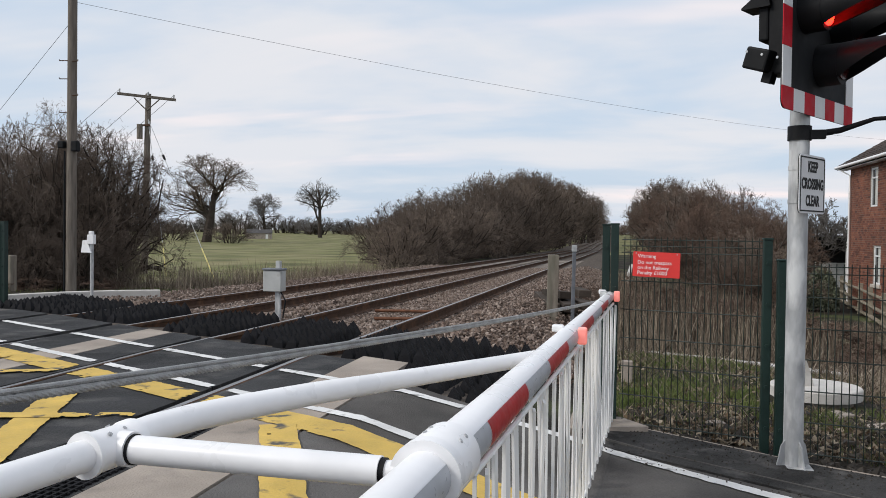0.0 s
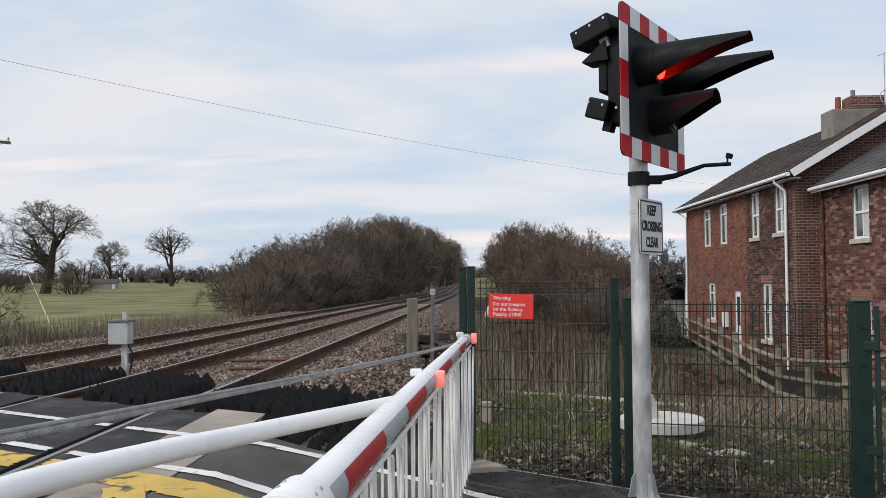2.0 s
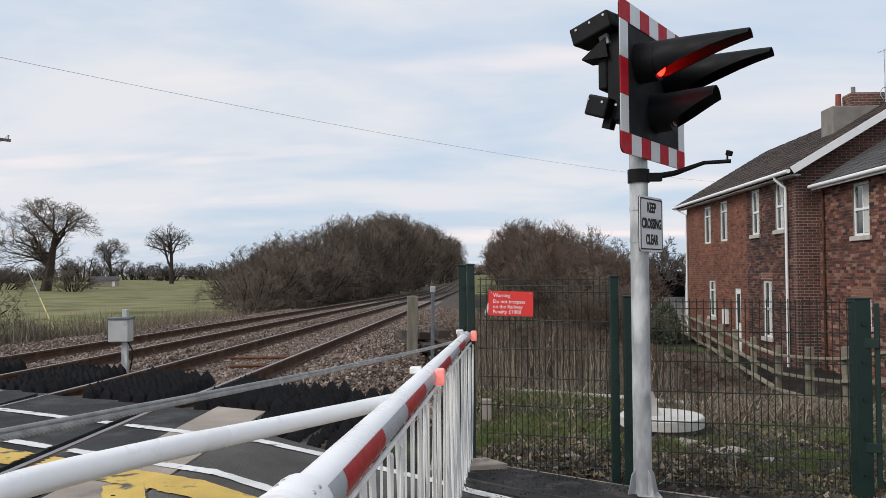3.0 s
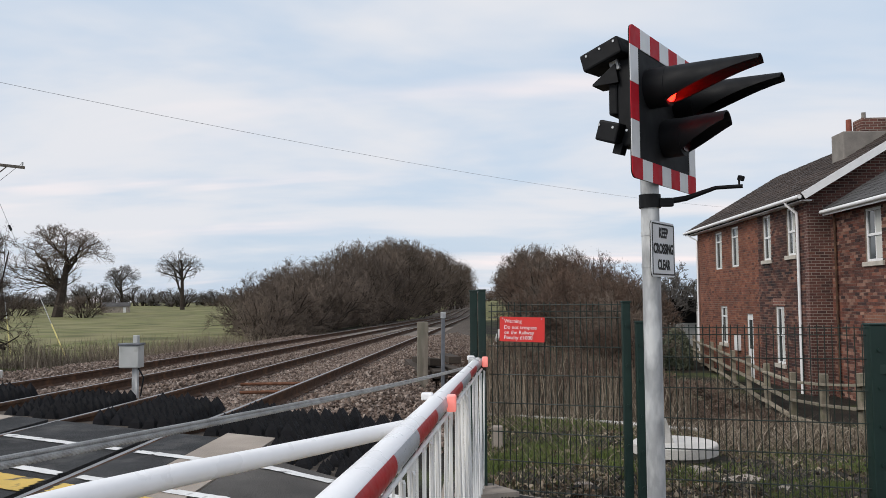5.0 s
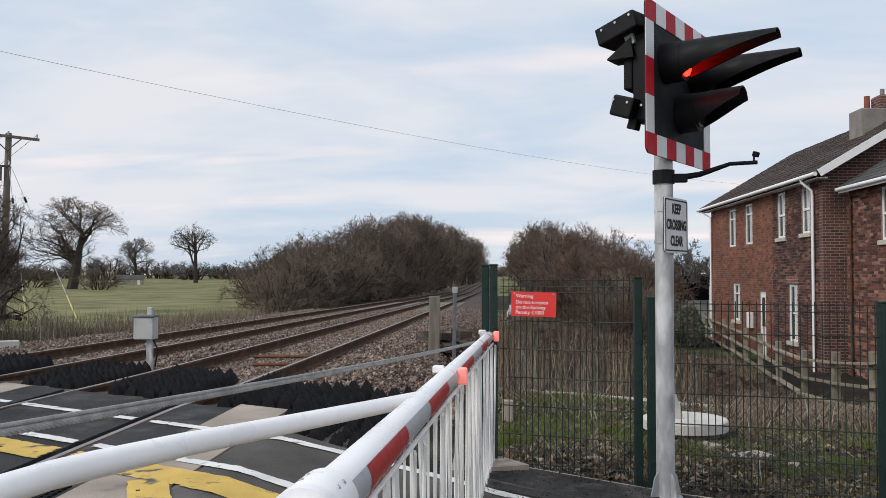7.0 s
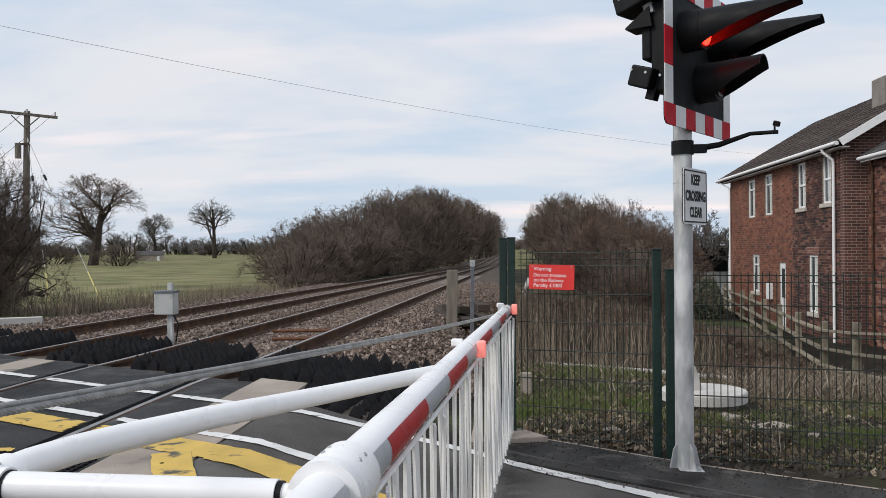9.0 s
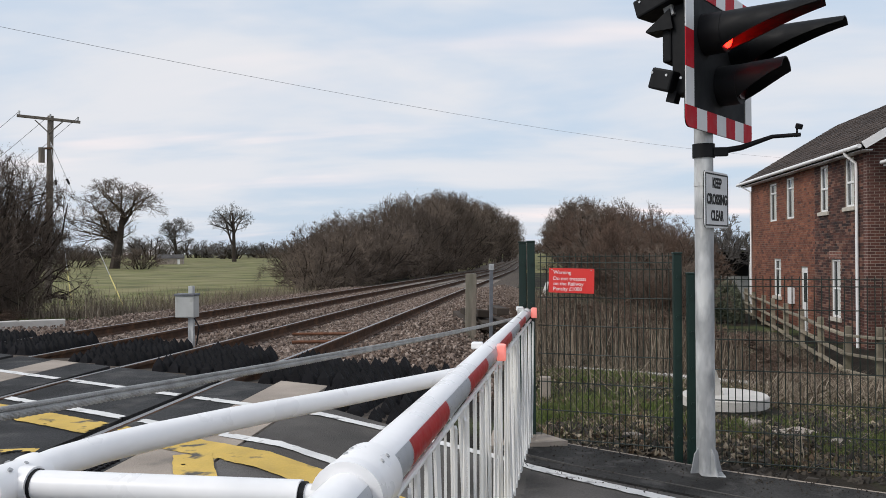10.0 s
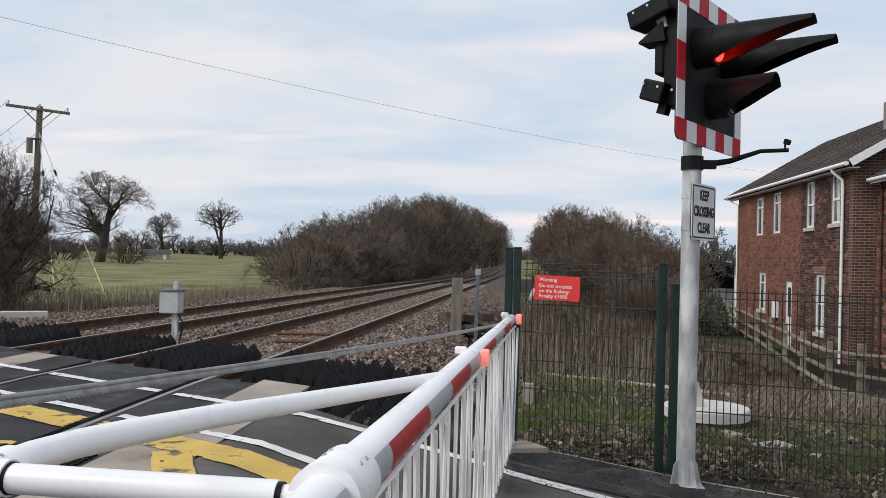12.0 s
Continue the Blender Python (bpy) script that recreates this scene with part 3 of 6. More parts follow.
guards = [guard_mesh() for _ in range(3)]
gx = -9.3
k = 0
while gx < -0.85:
    if not any(abs(gx - r) < 0.29 for pair in RAILS for r in pair):
        lo = 4.72 if gx > -1.75 else 5.66
        if -2.3 < gx < -1.7:
            lo = 5.75
        hi = 7.1 if gx > -2.4 else 7.35
        gy = y_at(lo + 0.1, gx) + 0.12
        while s_of(gx, gy) < hi:
            ob = new("trespass_guard", guards[k % 3])
            turn = random.choice((0, 90, 180, 270)) + random.uniform(-4, 4)
            ob.matrix_basis = pose(gx, gy, min(track_z(gy), road_z(gx)) - 0.11 + random.uniform(-0.015, 0.015), random.uniform(-3, 3), random.uniform(-3, 3), turn)
            tagged(ob, "black rubber mat of sharp pyramids beside the rails", "trespass guard", "trespass guards")
            gy += 0.45
            k += 1
    gx += 0.46

# bed under the guards
bm = bmesh.new()
for x0, x1, s0 in ((-1.75, -0.7, 4.62), (-9.6, -1.75, 5.46)):
    vs = [bm.verts.new((x, y_at(s, x), 0.25 - 0.16)) for x, s in ((x0, s0), (x1, s0), (x1, 7.3), (x0, 7.5))]
    bm.faces.new(vs)
tagged(part("guard_bed", bm, M["ballast_bed"]), "dark stony bed under the guards", "ground", kind="structure")

# ---- the lowered barrier ----
TIP, ROOT = Vector((-0.045, 6.0, 0.957)), Vector((-0.5155, -1.3, 0.9456))
boom_way = (TIP - ROOT).normalized()


def boom_at(y, dz=0.0, dx=0.0):
    k = (y - ROOT.y) / (TIP.y - ROOT.y)
    p = ROOT.lerp(TIP, k)
    return p + Vector((dx, 0, dz))


def boom_r(y):
    return lerp(y, ((1.6, 0.053), (3.0, 0.0475), (6.0, 0.034)))


barrier = thing("crossing_barrier", "lowered white crossing barrier with red bands and a slatted skirt", "level crossing barrier")
boom = part("boom", tubed([boom_at(y) for y in (1.6, 2.5, 3.5, 4.6, 6.0)], [boom_r(y) for y in (1.6, 2.5, 3.5, 4.6, 6.0)], 28), M["white"], barrier, smooth=True)
part("root_tube", tubed([boom_at(-1.3), boom_at(1.6)], 0.049, 28), M["white"], barrier, smooth=True)
bm = bmesh.new()
steps = ((1.475, 0.069), (1.508, 0.069), (1.51, 0.065), (1.53, 0.065), (1.535, 0.067), (1.64, 0.067), (1.642, 0.064), (1.66, 0.060))
tube(bm, [boom_at(y) for y, _ in steps], [r for _, r in steps], 32)
collar = part("collar", bm, M["white"], barrier, "white clamped flange joining the boom tubes", smooth=True)
part("brace_stub", tubed([(-0.416, 1.4955, 0.95), (-0.37, 1.494, 0.95)], 0.022, 16), M["white"], collar, smooth=True)
for a in (48, 112):
    for y in (1.56, 1.60):
        d = Vector((math.cos(radians(a)), 0, math.sin(radians(a))))
        part("bolt", tubed([boom_at(y) + d * 0.062, boom_at(y) + d * 0.0695], 0.005, 6), M["galv"], collar)


def band(y0, y1, mat, a0=-72, a1=38):
    """A film wrapped round the traffic side of the boom."""
    bm = bmesh.new()
    rows = []
    for i in range(5):
        y = y0 + (y1 - y0) * i / 4
        c, r = boom_at(y), boom_r(y) + 0.0016
        rows.append([bm.verts.new(c + Vector((math.cos(radians(a)), 0, math.sin(radians(a)))) * r) for a in np.linspace(a0, a1, 11)])
    for p, q in zip(rows, rows[1:]):
        for k in range(10):
            bm.faces.new((p[k], p[k + 1], q[k + 1], q[k]))
    return part("red_band" if mat is M["red"] else "reflective_band", bm, mat, boom, smooth=True)


edges = [1.67, 1.81, 2.30, 2.74, 3.25, 3.80, 4.35, 4.9, 5.4, 5.97]
for i, (a, b) in enumerate(zip(edges, edges[1:])):
    band(a, b - 0.002, M["red"] if i % 2 else M["reflect"])

# film on the near tube
bm = bmesh.new()
rows = [[bm.verts.new(boom_at(y) + Vector((math.cos(radians(a)), 0, math.sin(radians(a)))) * 0.0506) for a in np.linspace(-60, 35, 9)] for y in (0.9, 1.47)]
for k in range(8):
    bm.faces.new((rows[0][k], rows[0][k + 1], rows[1][k + 1], rows[1][k]))
part("reflective_band", bm, M["reflect"], boom, smooth=True)

# skirt: top and bottom rails with slats between them
def rail_line(z, dy0, dy1, r, name):
    return part(name, tubed([Vector((boom_at(y).x + 0.03, y, z(y))) for y in np.linspace(dy0, dy1, 6)], r, 8), M["slat"], barrier, smooth=True)


rail_line(lambda y: boom_at(y).z - boom_r(y) - 0.012, 1.72, 5.95, 0.008, "skirt_rail")
rail_line(lambda y: road_z(-0.1) + 0.05, 1.72, 5.95, 0.006, "skirt_rail")
slat_bm = boxed(-0.004, 0.004, -0.019, 0.019, 0, 1, 0.0)
slat_mesh = bpy.data.meshes.new("slat")
slat_bm.to_mesh(slat_mesh); slat_bm.free()
slat_mesh.materials.append(M["slat"])
y = 1.76
i = 0
while y < 5.97:
    top, foot = boom_at(y).z - boom_r(y) - 0.01, road_z(-0.1) + 0.03
    lean = (0.075 if i % 2 else -0.055) + random.uniform(-0.02, 0.02)
    m = Matrix.LocRotScale((boom_at(y).x + 0.03 + (0.006 if i % 2 else -0.006), y, foot), Euler((math.atan2(lean, top - foot), 0, random.uniform(-0.22, 0.22))), (1, 1, top - foot))
    piece("slat", slat_mesh, barrier, m)
    y += 0.078
    i += 1

# side frame that stiffens the boom
zf = 0.95
frame_pts = [(-1.42, -1.3, zf), (-1.045, 1.28, zf), (-1.005, 1.54, zf)]
part("stay_tube", tubed(frame_pts, 0.032, 24), M["white"], barrier, smooth=True)
bend = [(-1.005, 1.54), (-1.0, 1.66), (-0.968, 1.79), (-0.915, 1.91), (-0.80, 2.135), (-0.63, 2.40), (-0.42, 2.73), (-0.26, 2.99)]
part("stay_tube", tubed([(x, y, zf + 0.006) for x, y in bend], [0.0325, 0.0325, 0.0325, 0.0325, 0.031, 0.028, 0.0265, 0.026], 24), M["white"], barrier, smooth=True)
bm = bmesh.new()
clamp_line = [(-1.019, 1.45, zf), (-1.017, 1.462, zf), (-1.016, 1.464, zf), (-1.005, 1.54, zf), (-1.003, 1.56, zf), (-1.002, 1.565, zf), (-1.0, 1.59, zf)]
tube(bm, clamp_line, [0.047, 0.047, 0.042, 0.042, 0.042, 0.046, 0.046], 28)
tube(bm, [(-1.005, 1.525, zf), (-0.955, 1.52, zf)], 0.036, 20)
clamp = part("clamp", bm, M["white"], barrier, smooth=True)
for y in (1.49, 1.54):
    for a in (60, 115):
        d = Vector((math.cos(radians(a)), 0, math.sin(radians(a))))
        c = Vector((-1.008, y, zf))
        part("bolt", tubed([c + d * 0.040, c + d * 0.0445], 0.005, 6), M["galv"], clamp)
part("cross_brace", tubed([(-0.95, 1.52, zf), (-0.425, 1.495, 0.95)], 0.029, 22), M["white"], barrier, smooth=True)
part("brace_collar", tubed([(-0.96, 1.521, zf), (-0.949, 1.52, zf)], 0.0315, 20), M["black"], barrier, "black rubber ring", smooth=True)
part("brace_collar", tubed([(-0.43, 1.496, 0.95), (-0.415, 1.4955, 0.95)], 0.026, 20), M["black"], barrier, "black rubber ring", smooth=True)


def strand(a, b, r, twist, n, sag, wires=7):
    """A laid wire rope: one tube whose skin is fluted by the wires that wind round it."""
    a, b = Vector(a), Vector(b)
    d = (b - a).normalized()
    u = d.orthogonal().normalized()
    v = d.cross(u)
    k = wires * 4
    ang = np.arange(k) * 2 * np.pi / k
    rad = r * (1 + 0.09 * np.cos(wires * ang))
    verts, faces = [], []
    for i in range(n + 1):
        t = i / n
        c = a.lerp(b, t) - Vector((0, 0, 4 * sag * t * (1 - t)))
        turn = twist * t
        for q in range(k):
            verts.append(c + (u * math.cos(ang[q] + turn) + v * math.sin(ang[q] + turn)) * rad[q])
    for i in range(n):
        for q in range(k):
            e = (q + 1) % k
            faces.append((i * k + q, i * k + e, (i + 1) * k + e, (i + 1) * k + q))
    return mesh_of("stay_cable", verts, faces, M["cable"], True)


tagged(piece("stay_cable", strand((-1.065, -1.3, 1.325), (-0.09, 5.9, 0.932), 0.0064, 520, 3200, 0.03), barrier), "thick laid steel stay cable")
part("stay_cable", tubed([Vector((-1.065, -1.3, 1.336)).lerp(Vector((-0.09, 5.9, 0.940)), t) - Vector((0, 0, 0.12 * t * (1 - t))) for t in np.linspace(0, 1, 24)], 0.0042, 8), M["cable"], barrier, "thin steel stay cable", smooth=True)
part("cable_mast", boxed(-1.11, -1.03, -1.36, -1.26, 1.1, 1.40, 0.01), M["galv"], barrier)
part("cable_eye", boxed(-0.11, -0.06, 5.82, 5.93, 0.93, 1.0, 0.008), M["galv"], barrier)
part("machine", boxed(-1.56, -0.35, -1.9, -1.2, road_z(-0.8) - 0.02, 1.15, 0.03), M["grey_box"], barrier, "grey steel barrier machine")
# lamps on the boom
for y, dx in ((3.62, 0.045), (5.93, 0.04)):
    c = boom_at(y)
    lamp = part("lamp", boxed(c.x + dx - 0.005, c.x + dx + 0.035, y - 0.025, y + 0.025, c.z - 0.03, c.z + 0.042, 0.008), M["amber_lit"], barrier, "lit red boom lamp in a clear housing")
    part("bracket", boxed(c.x + 0.02, c.x + dx, y - 0.018, y + 0.018, c.z + 0.008, c.z + 0.03), M["galv"], lamp)
    part("housing", boxed(c.x - 0.07, c.x - 0.02, y - 0.024, y + 0.024, c.z + 0.02, c.z + 0.05, 0.006), M["white"], lamp, "white lamp housing")

# ---- crossing signal ----
SX, SY = 1.06, 5.33
SN = Vector((0.845, -0.535, 0)).normalized()      # the way it faces
signal = thing("crossing_signal", "galvanised post with a red and white bordered board and hooded lamps", "traffic signal")
post_z = road_z(SX)
post = part("post", tubed([(SX, SY, post_z), (SX, SY, 2.9)], 0.057, 24), M["galv"], signal, smooth=True)
base = part("base_plate", boxed(SX - 0.1, SX + 0.1, SY - 0.1, SY + 0.1, post_z - 0.01, post_z + 0.014, 0.003), M["galv"], signal)
for a in (0, 90, 180, 270):
    bm = bmesh.new()
    prism(bm, ((0.05, 0.0), (0.115, 0.0), (0.10, 0.05), (0.085, 0.12), (0.055, 0.16), (0.05, 0.16)), 0.008, pose(SX, SY, post_z + 0.01, 0, 0, a + 25))
    part("gusset", bm, M["galv"], signal)
SF = Matrix.Translation((1.175, 5.383, 0)) @ Matrix.Rotation(radians(facing(SN)), 4, "Z")   # local: x along the board, -y to the front
BW, BZ0, BZ1 = 1.13, 2.11, 3.03
BC = (BZ0 + BZ1) / 2
bm = bmesh.new()
prism(bm, rounded(BW, BZ1 - BZ0, 0.05), 0.006, SF @ pose(0, 0, BC))
board = part("backboard", bm, M["board"], signal, "flat board, black in the middle")


def tile(x0, x1, z0, z1, mat):
    return part("stripe", boxed(x0, x1, -0.008, -0.0035, z0 - BC, z1 - BC, 0, SF @ pose(0, 0, BC)), mat, board)


bw, nxs, nzs = 0.125, 7, 3
for i in range(nxs):
    w = BW / nxs
    x0 = -BW / 2 + i * w
    for z0, z1 in ((BZ0, BZ0 + bw), (BZ1 - bw, BZ1)):
        mat = M["red_board"] if i % 2 == 0 else M["white_board"]
        if i in (0, nxs - 1):
            # a corner tile follows the board's rounded corner
            sx, sz = (-1 if i == 0 else 1), (-1 if z0 == BZ0 else 1)
            arc = [(BW / 2 - 0.05 + 0.05 * math.cos(radians(a)), BC and (BZ1 - BZ0) / 2 - 0.05 + 0.05 * math.sin(radians(a))) for a in range(0, 91, 15)]
            inner = (BW / 2 - w + 0.001, (BZ1 - BZ0) / 2 - bw)
            outline = [(BW / 2, inner[1])] + arc + [(inner[0], (BZ1 - BZ0) / 2), inner]
            bm = bmesh.new()
            prism(bm, [(sx * x, sz * z) for x, z in outline], 0.005, SF @ pose(0, -0.006, BC))
            part("stripe", bm, mat, board)
        else:
            tile(x0, x0 + w - 0.001, z0, z1, mat)
for i in range(nzs):
    h = (BZ1 - BZ0 - 2 * bw) / 3
    if i < 3:
        z0 = BZ0 + bw + i * h
        for x0 in (-BW / 2, BW / 2 - bw):
            tile(x0 + 0.001, x0 + bw - 0.001, z0 + 0.001, z0 + h - 0.001, M["white_board"] if i % 2 == 0 else M["red_board"])


def hood(bm, cx, cz, r, reach, cut, y0=-0.06, taper=0.34):
    """A long visor: a shell over the upper half that tapers to a snout."""
    n, rows = 20, []
    for j, t in enumerate(np.linspace(0, 1, 9)):
        y = y0 - reach * t
        rr = r * (1 - taper * t ** 1.2)
        half = 158 - cut * t ** 0.75
        row = []
        for k in range(n + 1):
            a = radians(90 - half + 2 * half * k / n)
            row.append((cx + rr * math.cos(a), y, cz + rr * math.sin(a) * (1 if t < 1 else 1) + 0.03 * t))
        rows.append(row)
    for off in (0.0, 0.007):
        pts = [[bm.verts.new(SF @ Vector((cx + (p[0] - cx) * (1 - off / r), p[1], cz + (p[2] - cz) * (1 - off / r)))) for p in row] for row in rows]
        for p, q in zip(pts, pts[1:]):
            for k in range(n):
                f = (p[k], p[k + 1], q[k + 1], q[k])
                bm.faces.new(f if off == 0 else f[::-1])
        if off == 0:
            outer = pts
    for k in range(n):
        bm.faces.new((outer[-1][k], outer[-1][k + 1], pts[-1][k + 1], pts[-1][k]))
    for j in range(len(pts) - 1):
        for k in (0, n):
            bm.faces.new((outer[j][k], outer[j + 1][k], pts[j + 1][k], pts[j][k]))
    return bm


for cx, cz, reach, cut, lit, name in ((-0.255, 2.692, 0.57, 98, True, "red"), (0.255, 2.692, 0.57, 98, False, "red"), (0.0, 2.42, 0.30, 85, False, "amber")):
    r = 0.119
    bm = bmesh.new()
    tube(bm, [SF @ Vector((cx, -0.004, cz)), SF @ Vector((cx, -0.13, cz))], [r * 1.04, r * 1.02], 28)
    head = part("lamp_head", bm, M["black"], signal, "round black lamp head", smooth=True)
    bm = bmesh.new()
    hood(bm, cx, cz, r, reach, cut, -0.10, 0.34 if name == "red" else 0.14)
    part("hood", bm, M["black"], head, "long tapering black visor", smooth=True)
    part("lens", tubed([SF @ Vector((cx, -0.125, cz)), SF @ Vector((cx, -0.138, cz))], 0.095, 24), M["red_lit"] if lit else M["dark_lens"], head, "lit red lens" if lit else "unlit dark lens")
    if lit:
        for i in range(-3, 4):
            for j in range(-3, 4):
                if i * i + j * j < 10:
                    c = SF @ Vector((cx + i * 0.026, -0.139, cz + j * 0.026))
                    part("led", tubed([c, c + SN * 0.006], 0.008, 6), M["led_glow"], head)

# back of the board: cabinet and lamps for the other way
part("rear_cabinet", boxed(-0.44, -0.30, 0.02, 0.13, 2.32, 2.86, 0.012, SF), M["black"], signal, "black control box behind the board")
part("rear_cabinet", boxed(-0.44, -0.30, 0.13, 0.19, 2.52, 2.74, 0.012, SF), M["black"], signal)
for z, tilt, size in ((2.895, 16, 0.135), (2.40, -18, 0.15)):
    m = SF @ pose(-0.42, 0.19 if z > 2.8 else 0.13, z, -tilt, 0, -8)
    bm = bmesh.new()
    box(bm, -0.09, 0.09, -0.13 if z > 2.8 else -0.04, 0.15 if z > 2.8 else 0.11, -size * 0.42, size * 0.42, 0.012, m)
    flood = part("rear_lamp", bm, M["black"], signal, "black box-shaped floodlight")
    part("bracket", boxed(-0.03, 0.03, -0.06, 0.0, -0.12, -0.05, 0.004, m), M["galv"] if z > 2.8 else M["black"], flood)
    for k in range(3):
        part("screw", tubed([m @ Vector((-0.09, -0.1 + k * 0.1, 0.03)), m @ Vector((-0.094, -0.1 + k * 0.1, 0.03))], 0.008, 8), M["chrome"], flood)
bm = bmesh.new()
prism(bm, ((-0.02, -0.01), (0.15, -0.01), (0.15, 0.0), (0.0, 0.11)), 0.16, SF @ pose(-0.39, 0.13, 2.72, 0, 0, 90))
part("visor", bm, M["black"], signal)

# side arm with a small sensor
part("arm_clamp", tubed([(SX, SY, 1.97), (SX, SY, 2.055)], 0.068, 20), M["black"], signal, smooth=True)
arm_way = Vector((0.985, -0.17, 0)).normalized()
arm = part("arm", tubed([Vector((SX, SY, 2.0)) + arm_way * 0.05, Vector((SX, SY, 2.025)) + arm_way * 0.22, Vector((SX, SY, 2.085)) + arm_way * 0.40, Vector((SX, SY, 2.09)) + arm_way * 0.56], [0.022, 0.018, 0.013, 0.013], 10), M["black"], signal, "slim black bracket arm", smooth=True)
part("clamp_lug", boxed(SX + 0.05, SX + 0.14, SY - 0.05, SY - 0.01, 1.975, 2.03, 0.006), M["black"], signal)
tipp = Vector((SX, SY, 2.095)) + arm_way * 0.54
part("sensor", boxed(-0.013, 0.013, -0.02, 0.02, 0.03, 0.062, 0.005, Matrix.Translation(tipp) @ pose(0, 0, 0, 20, 0, 30)), M["black"], arm, "small black sensor head")
part("sensor_stalk", tubed([tipp, tipp + Vector((0, 0, 0.05))], 0.006, 6), M["black"], arm)

# plate under the arm
PLW, PLH, PLZ = 0.40, 0.345, 1.705
PF = Matrix.Translation((1.125, 5.30, PLZ)) @ Matrix.Rotation(radians(facing(SN)), 4, "Z") @ Matrix.Translation((0.0, -0.005, 0))
plate = thing("warning_plate", "white plate lettered in black, clamped to the signal post", "sign")
bm = bmesh.new()
prism(bm, rounded(PLW, PLH, 0.03), 0.004, PF)
part("plate", bm, M["white_board"], plate)
bm = bmesh.new()
prism(bm, rounded(PLW, PLH, 0.03), 0.003, PF @ pose(0, 0.006, 0))
part("border", bm, M["ink"], plate).scale = (1, 1, 1)
for x0, x1, z0, z1 in ((-PLW / 2 + 0.012, PLW / 2 - 0.012, PLH / 2 - 0.02, PLH / 2 - 0.012), (-PLW / 2 + 0.012, PLW / 2 - 0.012, -PLH / 2 + 0.012, -PLH / 2 + 0.02),
                       (-PLW / 2 + 0.012, -PLW / 2 + 0.02, -PLH / 2 + 0.012, PLH / 2 - 0.012), (PLW / 2 - 0.02, PLW / 2 - 0.012, -PLH / 2 + 0.012, PLH / 2 - 0.012)):
    part("border_line", boxed(x0, x1, -0.0045, -0.0021, z0, z1, 0, PF), M["ink"], plate)
for row, text in enumerate(("KEEP", "CROSSING", "CLEAR")):
    words("lettering", text, 0.086, M["ink"], plate, PF @ pose(0, -0.004, 0.1 - 0.1 * row, 90, 0, 0), 0.82, 0.0032)
for z in (-0.1, 0.1):
    part("clip", tubed([(SX, SY, PLZ + z - 0.012), (SX, SY, PLZ + z + 0.012)], 0.061, 16), M["galv"], plate)

# ---- green mesh fence, its posts and the gate ----
def fence_post(x, y, z0, z1, w=0.06, label="square dark green steel fence post"):
    ob = thing("fence_post", label, "fence post", group="fence posts")
    part("shaft", boxed(x - w / 2, x + w / 2, y - w / 2, y + w / 2, z0 - 0.05, z1, 0.004), M["green"], ob)
    part("cap", boxed(x - w / 2 - 0.004, x + w / 2 + 0.004, y - w / 2 - 0.004, y + w / 2 + 0.004, z1 + 0.0005, z1 + 0.014, 0.003), M["green"], ob)
    n = 5
    for i in range(n):
        z = z0 + 0.15 + (z1 - z0 - 0.3) * i / (n - 1)
        part("clamp_bolt", tubed([(x, y - w / 2 - 0.012, z), (x, y - w / 2, z)], 0.012, 6), M["green"], ob)
    return ob


def wire_mesh(length, r=0.0026, seg=5):
    return mesh_from(tubed([(0, 0, 0), (0, 0, length)], r, seg), "wire", M["wire"])


def mesh_from(bm, name, mat):
    me = bpy.data.meshes.new(name)
    bm.to_mesh(me); bm.free()
    me.materials.append(mat)
    return me


def mesh_panel(ax, ay, bx, by, z0, z1, pitch=0.044, label="dark green welded mesh fence panel"):
    ob = thing("mesh_fence", label, "fence", group="mesh fence panels")
    a, b = Vector((ax, ay, 0)), Vector((bx, by, 0))
    d = b - a
    up = wire_mesh(z1 - z0 + 0.02, 0.0034)
    n = int(d.length / pitch)
    for i in range(n + 1):
        p = a + d * ((i + 0.5) / (n + 1))
        piece("upright_wire", up, ob, Matrix.Translation((p.x, p.y, z0)))
    across = wire_mesh(d.length, 0.0034)
    turn = d.to_track_quat("Z", "Y").to_matrix().to_4x4()
    side = Vector((-d.y, d.x, 0)).normalized() * 0.006
    z = z0 + 0.03
    while z < z1:
        for k in (-1, 1):
            q = a + side * k
            piece("cross_wire", across, ob, Matrix.Translation((q.x, q.y, z)) @ turn)
        z += 0.2
    for dz in (0.0, 0.045):
        piece("cross_wire", across, ob, Matrix.Translation((a.x, a.y, z1 - dz)) @ turn)
    return ob


A, B, G = (-0.055, 6.03), (1.02, 5.72), (2.44, 5.38)
fence_post(A[0] - 0.018, A[1] + 0.03, -0.02, 1.455, 0.055, "tall dark green steel fence post beside the barrier tip")
fence_post(A[0] + 0.042, A[1] - 0.01, 0.0, 1.46, 0.055, "tall dark green steel fence post beside the barrier tip")
fence_post(A[0] + 0.01, A[1] - 0.16, 0.03, 0.62, 0.025, "short slim dark post under the barrier tip")
fence_post(B[0] - 0.06, B[1] + 0.01, 0.0, 1.37, 0.055)
fence_post(B[0] + 0.025, B[1] - 0.03, 0.0, 1.235, 0.06)
mesh_panel(A[0] + 0.09, A[1] - 0.02, B[0] - 0.09, B[1] + 0.02, 0.04, 1.36)
mesh_panel(B[0] + 0.06, B[1] - 0.03, G[0] - 0.05, G[1] + 0.01, -0.02, 1.205)
fence_post(G[0], G[1], -0.02, 1.22, 0.10)

